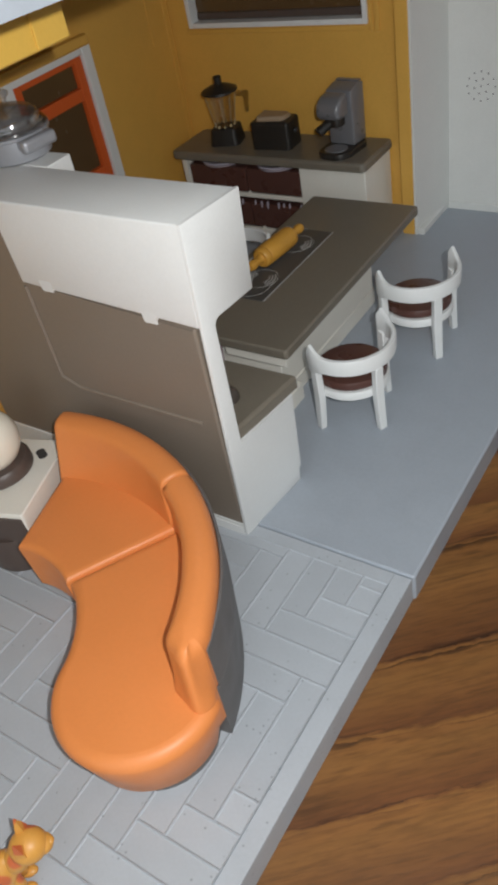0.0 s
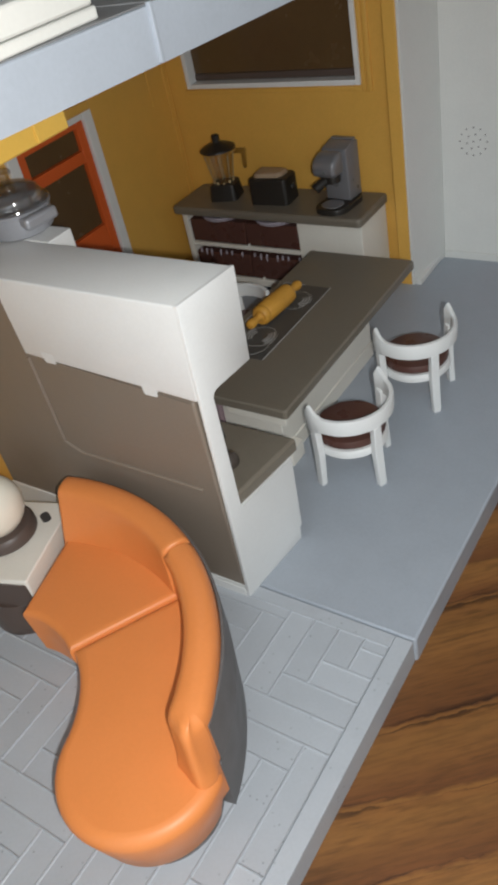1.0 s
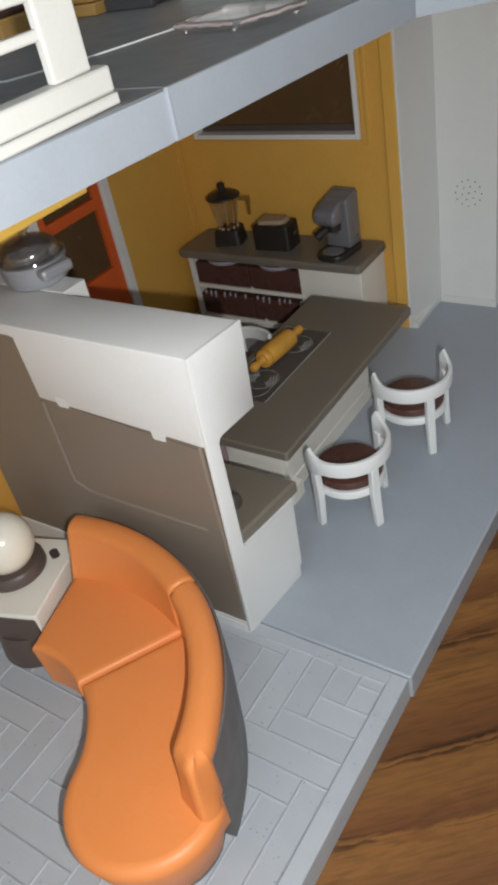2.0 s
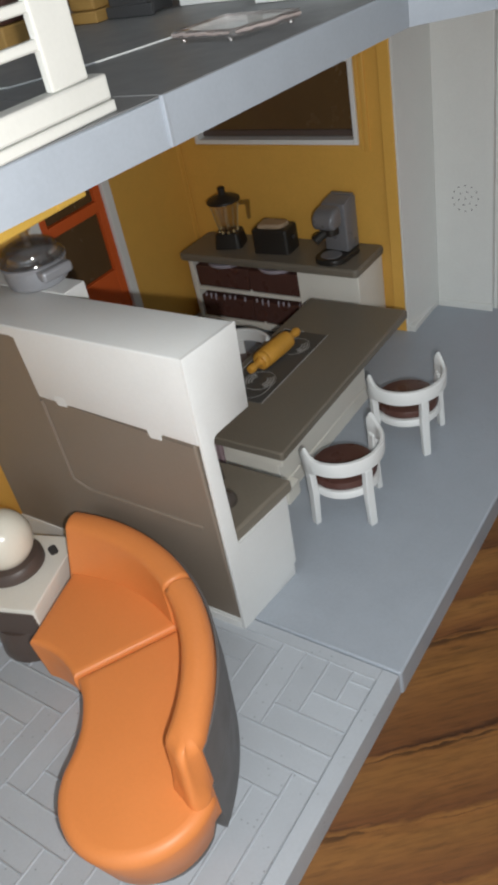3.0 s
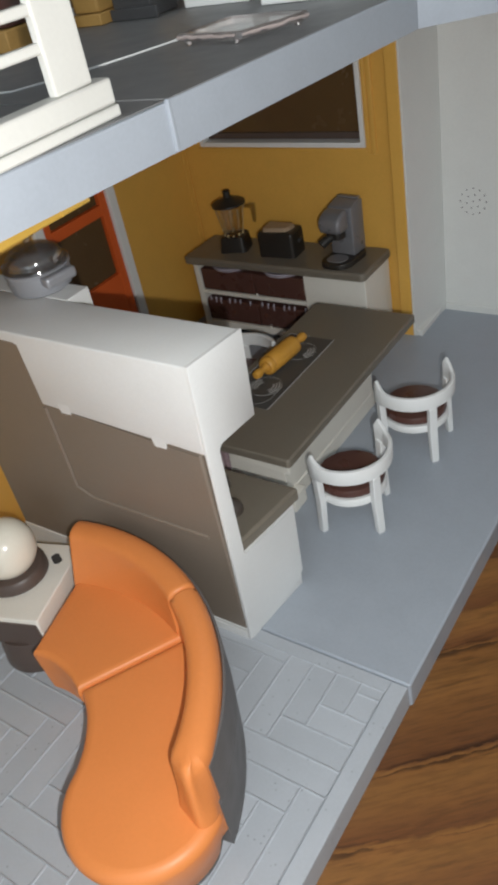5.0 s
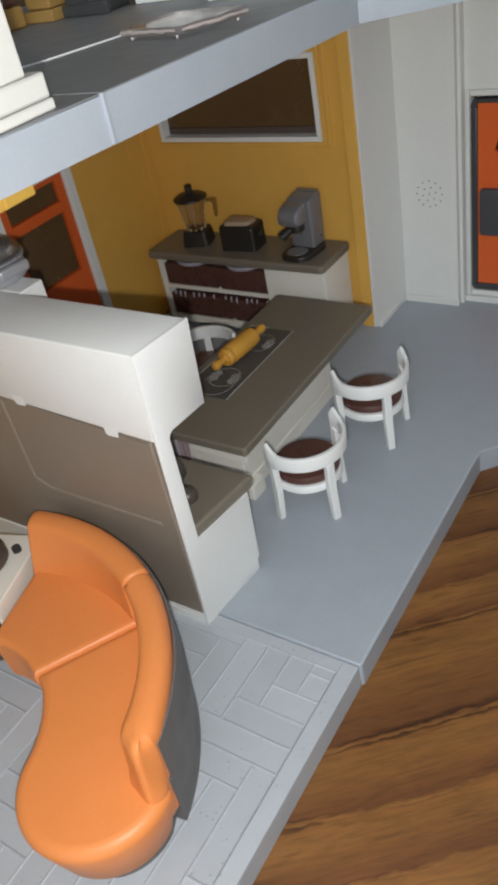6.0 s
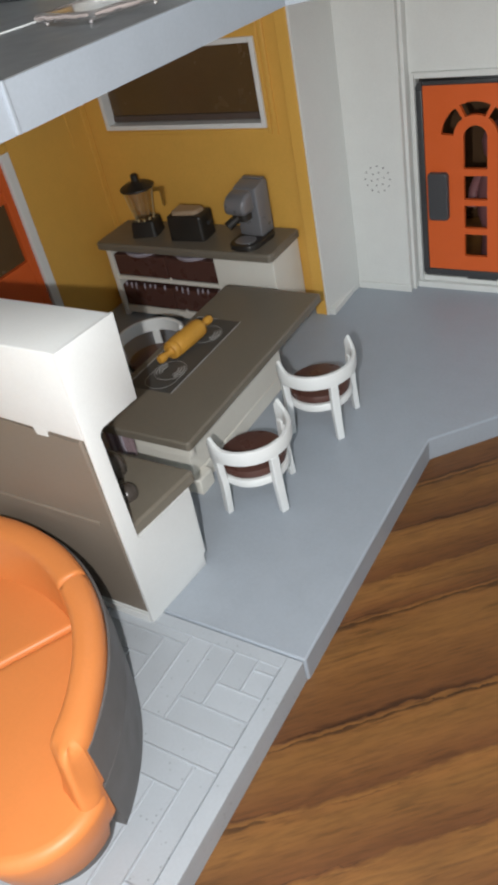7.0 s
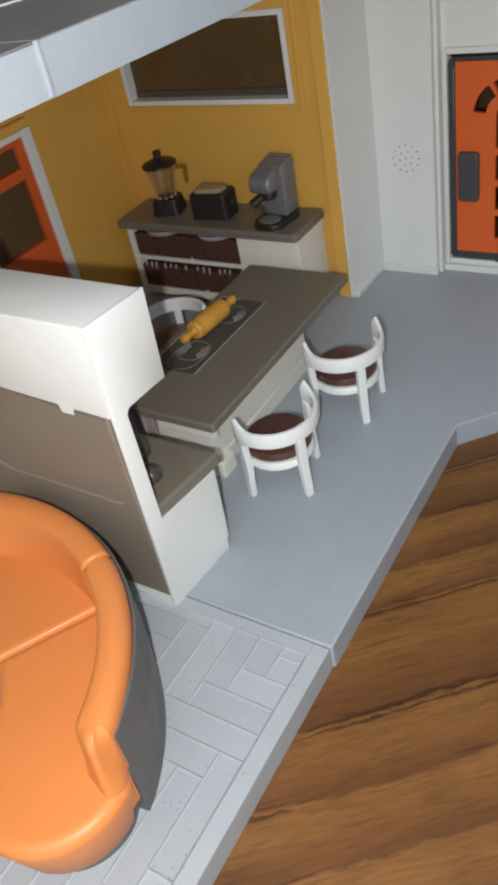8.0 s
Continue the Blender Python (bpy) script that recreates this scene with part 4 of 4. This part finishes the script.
        inside = [(inner + d, last + (low + 4.0 - last) * i / 24) for i in range(24)]
        outside = [(outer - d - 0.10 * (1 - (1 - i / 24) ** 6), 18.5 + (last - 18.5) * i / 24) for i in range(1, 25)]
        rows.append([(*polar(r, a), z) for r, a in inside + nose + outside])
    part("backrest", loft(bmesh.new(), rows, strip=True), ORANGE, s, world=True, smooth=75)
    # the side back
    a0, a1, n, rim, rows = 59.9, 103.2, 30, 0.16, []
    for f, k in [(0.0, k) for k in range(4)] + [(i / n, 4) for i in range(1, n)] + [(1.0, k) for k in (3, 2, 1, 0)]:
        # the ends are rounded over: the section shrinks as it runs out
        shrink = rim * (1 - math.sqrt(max(0.0, 1 - (1 - k / 4) ** 2)))
        row = []
        for r, z in prof:
            rr = 8.25 + (r - 8.25) * (1 - shrink / 0.55 * (0.2 + 0.8 * min(1.0, max(0.0, z - 2.6) / 2.0)))
            zz = z - shrink if z > 4.0 else z
            if r < 8.0 and z < 4.5:
                # the back leans: its foot comes forward
                rr -= (0.22 + 0.55 * f) * min(1.0, (4.5 - z) / 1.9)
            a = a0 + (a1 - a0) * f + (1 if f < 0.5 else -1) * (degrees_of(rim * k / 4) if k < 4 else 0.0)
            row.append((*polar(rr, a), zz))
        rows.append(row)
    part("backrest", loft(bmesh.new(), rows, fan=True, caps=False), ORANGE, s, world=True, smooth=75)
    # dark shell behind the back and the plinth below
    outer, inner = arc(SX, SY, 8.88, 15.35, 102.5, 40), arc(SX, SY, 8.2, 102.5, 15.9, 40)
    part("shell", prism(bmesh.new(), outer + inner, 0.0, 2.6, r=0.03, low=-0.14, seg=1, strip=True), SLATE, s, "dark grey plastic back shell", world=True)
    outer, inner = arc(SX, SY, 8.88, 16.3, 102.5, 40), arc(SX, SY, 8.78, 102.5, 16.3, 40)
    part("shell_rim", prism(bmesh.new(), outer + inner, 2.6, 4.3, r=0.03, seg=1, strip=True), SLATE, s, "dark grey plastic back shell", world=True)
    pl = arc(SX, SY, 4.9, 97, 26, 20) + arc(*polar(6.58, 14.0), 1.85, 200, 372, 20) + arc(SX, SY, 8.3, 22, 99, 30)
    part("plinth", prism(bmesh.new(), pl, 0.0, 0.95, r=0.05, seg=1), SLATE, s, "dark grey plinth", world=True)


sofa()


def lamp_table():
    t = thing("side_table", -19.05, 11.4, 0, "white plastic side table on a dark brown round foot", "side table", rz=18)
    top = prism(bmesh.new(), round_rect(-5.6, 0, 0, 4.0, 0.12), 1.52, 2.9, r=0.06, low=-0.05)
    part("tabletop", top, CREAM, t)
    part("apron", boxed(-5.5, -0.10, -0.04, 0.3, 1.48, 2.72, r=0.08), BROWN, t, "dark brown front")
    part("foot", turned(bmesh.new(), [(1.48, 0), (1.53, 0.1), (1.48, 0.5), (1.38, 1.51)], 32, -1.42, 1.22), BROWN, t, "dark brown round foot")
    slot = move(prism(bmesh.new(), round_rect(-0.32, 0.32, -0.18, 0.18, 0.16), 2.9, 2.91, r=0.005, seg=1), tilt(-0.77, 3.18, 0, 0, 0, -44))
    part("slot", slot, CHAR, t, "dark slot")


lamp_table()


def ball_lamp():
    b = thing("table_lamp", -21.72, 12.88, 2.9, "ivory ball lamp on a dark brown base on the side table", "lamp")
    part("base", turned(bmesh.new(), [(1.25, 0), (1.3, 0.05), (1.28, 0.35), (1.15, 0.5), (0.7, 0.55)], 36), BROWN, b, "dark brown round base")
    prof = [(0.0 + 1.22 * math.sin(math.pi * k / 18), 1.42 - 1.22 * math.cos(math.pi * k / 18)) for k in range(1, 18)]
    part("globe", turned(bmesh.new(), prof, 40), BALL, b, "glossy ivory globe", smooth=60)


ball_lamp()


def pot():
    p = thing("cooking_pot", -22.02, 19.12, 12.35, "grey plastic cooking pot with a clear lid on the divider", "pot", rz=-10)
    p.scale = (0.93, 0.93, 0.95)
    part("body", turned(bmesh.new(), [(1.08, 0), (1.22, 0.08), (1.29, 0.4), (1.30, 0.82), (1.36, 0.86), (1.37, 0.96), (1.26, 0.98), (1.22, 0.4), (0.4, 0.3)], 40), POTGREY, p)
    for s in (-1, 1):
        bar = boxed(1.30, 1.74, -0.72, 0.72, 0.46, 0.92, r=0.14, seg=3)
        for v in (-0.5, 0.5):
            box(bar, 1.10, 1.40, v - 0.15, v + 0.15, 0.54, 0.84, r=0.05)
        part("handle", move(bar, tilt(0, 0, 0, 0, 0, 0 if s > 0 else 180)), POTGREY, p)
    outside = [(1.33, 0.99), (1.37, 1.05), (1.33, 1.11), (1.24, 1.13), (1.23, 1.19), (1.15, 1.22), (1.14, 1.32), (1.08, 1.46), (0.94, 1.58), (0.84, 1.60), (0.80, 1.66), (0.56, 1.70), (0.52, 1.75), (0.3, 1.77)]
    inside = [(0.3, 1.71), (0.52, 1.66), (0.78, 1.57), (0.98, 1.45), (1.06, 1.26), (1.08, 1.10), (1.26, 1.05), (1.28, 0.99)]
    lid = bmesh.new()
    turned(lid, outside + [(0.02, 1.78), (0.02, 1.72)] + inside + outside[:1], 40)
    lid = part("lid", lid, GLASS, p, "clear domed lid")
    lid.visible_shadow = False
    knob = part("knob", turned(bmesh.new(), [(0.20, 1.79), (0.15, 1.88), (0.18, 2.02), (0.30, 2.10), (0.32, 2.20), (0.24, 2.27), (0.10, 2.28)], 20), GLASS, lid, "clear knob")
    knob.visible_shadow = False


pot()


def cat_figure():
    c = thing("cat_figurine", -11.85, 3.05, 0, "small ginger plastic cat figurine with darker patches, sitting on the floor", "figurine", rz=44)
    bm = bmesh.new()

    def ball(x, y, z, a, b, h, lean=0.0):
        got = bmesh.ops.create_uvsphere(bm, u_segments=20, v_segments=14, radius=1.0)["verts"]
        bmesh.ops.transform(bm, matrix=tilt(x, y, z, 0, lean, 0) @ Matrix.Diagonal((a, b, h, 1)), verts=got)

    # haunches, upright chest, neck, head and muzzle
    ball(-0.75, 0, 0.55, 0.72, 0.58, 0.55)
    ball(-0.32, 0, 0.92, 0.46, 0.44, 0.80, 22)
    ball(0.22, 0, 1.42, 0.36, 0.34, 0.55, 40)
    ball(0.66, 0, 1.86, 0.50, 0.47, 0.42)
    ball(1.00, 0, 1.76, 0.27, 0.28, 0.22)
    ball(1.20, 0, 1.80, 0.10, 0.13, 0.09)
    for y in (-0.22, 0.22):
        ball(-0.05, y, 0.50, 0.17, 0.16, 0.52)
        ball(0.06, y, 0.10, 0.24, 0.17, 0.11)
    for y in (-0.27, 0.27):
        ear = [[(0.56 + u * k, y * (1.0 + 0.25 * (1 - k)) + v * k, z) for u, v in ((0.15, -0.15), (0.15, 0.15), (-0.12, 0.13), (-0.12, -0.13))] for k, z in ((1.0, 2.08), (0.72, 2.32), (0.12, 2.66))]
        loft(bm, ear)
    tail = [(-1.3, 0.1, 0.25), (-1.4, 0.5, 0.2), (-1.0, 0.75, 0.17), (-0.5, 0.78, 0.15)]
    tube(bm, tail, [0.16, 0.16, 0.15, 0.11])
    part("body", bm, SPOTTED, c, smooth=70)
    return c


cat_figure()

# ---- things on the upper floor ----
def clear_tray():
    s = thing("plastic_tray", -14.0, 23.3, 19.56, "flat clear plastic tray on small feet, lying on the upper floor", "tray")
    edge = [(-1.75, -0.85), (-0.5, -1.02), (0.55, -1.20), (0.78, -1.12), (1.20, -0.35), (1.42, 0.05), (1.72, 0.95), (0.4, 1.15), (-1.25, 1.35), (-1.55, 0.3)]
    plate = part("plate", prism(bmesh.new(), offset(edge, -0.06), 0.20, 0.30, r=0.03, seg=2), CLEAR, s)
    plate.visible_shadow = False
    rim = bmesh.new()
    loft(rim, [[(x, y, 0.10), (x * 1.03, y * 1.03, 0.12), (x * 1.03, y * 1.03, 0.33 + 0.03 * math.sin(5 * x)), (x * 0.99, y * 0.99, 0.34), (x * 0.97, y * 0.97, 0.14)] for x, y in edge + edge[:1]], caps=False)
    part("rim", rim, FROST, s, "pinkish clear rim")
    # short pale strips stand in for glints along the crumpled rim
    glint = bmesh.new()
    for (x0, y0), (x1, y1), m in ((edge[0], edge[1], 5), (edge[1], edge[2], 5), (edge[3], edge[5], 5), (edge[5], edge[6], 5)):
        for i in range(m):
            f, g = i / m, (i + 1.04) / m
            p, q = (x0 + (x1 - x0) * f, y0 + (y1 - y0) * f), (x0 + (x1 - x0) * g, y0 + (y1 - y0) * g)
            h = random.uniform(0.21, 0.25)
            tube(glint, [(p[0] * 1.035, p[1] * 1.035, h), (q[0] * 1.035, q[1] * 1.035, h + random.uniform(-0.02, 0.02))], random.uniform(0.035, 0.055), 6)
    part("rim_glint", glint, GLINT, s, "pale pink crumpled strips painted as glints along the rim")
    for x, y in ((-1.45, -0.8), (0.5, -1.05), (1.55, 0.75), (-1.2, 1.15)):
        part("foot", turned(bmesh.new(), [(0.08, 0.0), (0.1, 0.02), (0.1, 0.12), (0.06, 0.13)], 12, x, y), FROST, s)


clear_tray()
path = [(-20.8, 17.75, 19.57), (-19.7, 17.8, 19.58), (-18.7, 17.9, 19.58), (-18.1, 19.0, 19.58), (-17.5, 20.3, 19.58), (-17.0, 21.9, 19.58), (-16.6, 23.4, 19.58)]
tagged(part("string", tube(bmesh.new(), path, 0.03, 6), WHITE), "thin white string lying on the upper floor", "string")

def upper_things():
    # white, ochre and black blocks stand for things of unknown kind
    w = thing("low_cupboard", -19.4, 30.4, 19.55, "low white plastic block on the upper floor", "cupboard")
    part("plinth", boxed(-20.9, -17.8, 29.5, 31.5, 19.56, 20.05, r=0.05), WHITE, w, world=True)
    part("body", boxed(-20.8, -17.9, 29.7, 31.5, 20.06, 23.0, r=0.06), WHITE, w, world=True)
    w = thing("low_bed", -14.2, 29.5, 19.55, "long white plastic block on the upper floor", "bed")
    part("frame", boxed(-16.4, -11.9, 28.15, 31.0, 19.56, 20.15, r=0.06), WHITE, w, world=True)
    part("side_panel", boxed(-16.3, -12.0, 28.35, 31.0, 20.16, 21.2, r=0.06), WHITE, w, world=True)
    y = thing("armchair", -24.3, 28.4, 19.55, "dull ochre plastic block on the upper floor", "armchair")
    part("plinth", boxed(-25.4, -23.75, 27.6, 29.4, 19.56, 20.0, r=0.06), OCHRE, y, world=True)
    part("seat", boxed(-25.3, -23.9, 27.75, 29.4, 20.01, 20.9, r=0.12), OCHRE, y, world=True)
    part("backrest", boxed(-25.4, -23.75, 29.0, 29.6, 20.91, 22.5, r=0.15), OCHRE, y, world=True)
    b = thing("black_cabinet", -22.2, 29.0, 19.55, "black plastic block with a yellow side on the upper floor", "cabinet")
    part("body", boxed(-23.6, -21.6, 28.3, 30.0, 19.56, 23.0, r=0.08), CHAR, b, world=True)
    part("plinth", boxed(-23.65, -21.2, 28.1, 28.29, 19.56, 20.0, r=0.05), CHAR, b, world=True)
    part("side", boxed(-21.59, -21.1, 28.6, 30.0, 20.2, 22.6, r=0.08), YELLOW, b, "mustard yellow side", world=True)
    m = thing("low_bed", -28, 26, 19.55, "maroon plastic bed with a dull ochre base on the upper floor", "bed")
    part("base", boxed(-30.3, -24.9, 23.6, 27.2, 19.56, 20.35, r=0.08), OCHRE, m, "dull ochre base", world=True)
    part("mattress", boxed(-30.2, -25.0, 23.8, 27.1, 20.36, 22.4, r=0.15), MAROON, m, world=True)


upper_things()


def background_cabinet():
    c = thing("wooden_cabinet", -5, 62, TOP, "dark brown wooden cabinet behind the toy house", "cabinet")
    part("carcass", boxed(-75, 60, 55, 75, TOP, 60, r=0.5), DARKWOOD, c, world=True)


background_cabinet()


def doll():
    d = thing("doll", -8.5, 47.0, 0.1, "plain pink toy doll standing behind the entrance door", "doll")
    bm = turned(bmesh.new(), [(0.9, 0), (1.1, 0.3), (1.0, 2.2), (1.3, 3.2), (1.25, 4.6), (1.0, 5.6), (0.4, 5.9), (0.45, 6.1), (0.95, 6.6), (1.05, 7.3), (0.8, 8.0), (0.3, 8.3)], 20)
    for sx in (-1, 1):
        tube(bm, [(sx * 1.1, 0, 5.3), (sx * 1.5, -0.1, 4.4), (sx * 1.5, -0.5, 3.5)], [0.35, 0.32, 0.3])
    part("body", bm, PINK, d)


doll()

# ---- floor tiles, last ----
WX, WY, TX, TY = 0.975, 0.975, -11.225, 11.60
meshes = {}


def tile(name, i0, i1, j0, j1):
    x0, x1, y0, y1 = TX + i0 * WX, TX + i1 * WX, TY + j0 * WY, TY + j1 * WY
    x0, x1, y0, y1 = max(x0, -30.9), min(x1, -7.42), max(y0, -8.0), min(y1, 15.93)
    if x1 - x0 < 0.05 or y1 - y0 < 0.05:
        return
    key = (round(x1 - x0, 3), round(y1 - y0, 3))
    if key not in meshes:
        a, b = key[0] / 2 - 0.003, key[1] / 2 - 0.003
        bm = bmesh.new()
        rings = [[(sx * (a - d), sy * (b - d), z) for sx, sy in ((-1, -1), (1, -1), (1, 1), (-1, 1))] for d, z in ((0, -0.09), (0, 0.042), (0.012, 0.045), (0.034, 0.014), (0.055, 0.0))]
        loft(bm, rings)
        bmesh.ops.scale(bm, verts=bm.verts, vec=(CM, CM, CM))
        bmesh.ops.recalc_face_normals(bm, faces=bm.faces)
        meshes[key] = bpy.data.meshes.new("tile")
        bm.to_mesh(meshes[key])
        bm.free()
        meshes[key].materials.append(TILE)
    ob = new("tile", meshes[key])
    ob.parent = front
    ob.location = ((x0 + x1) / 2 * CM, (y0 + y1) / 2 * CM, random.uniform(-0.006, 0.004) * CM)


for j in range(-20, 6):
    for k in range(-5, 4):
        i = j + 8 * k
        if -22 <= i + 4 and i <= 4:
            tile("tile", i, i + 4, j, j + 1)
for i in range(-22, 5):
    for k in range(-5, 5):
        j = i - 7 + 8 * k
        if -20 <= j + 4 and j <= 5:
            tile("tile", i, i + 1, j, j + 4)
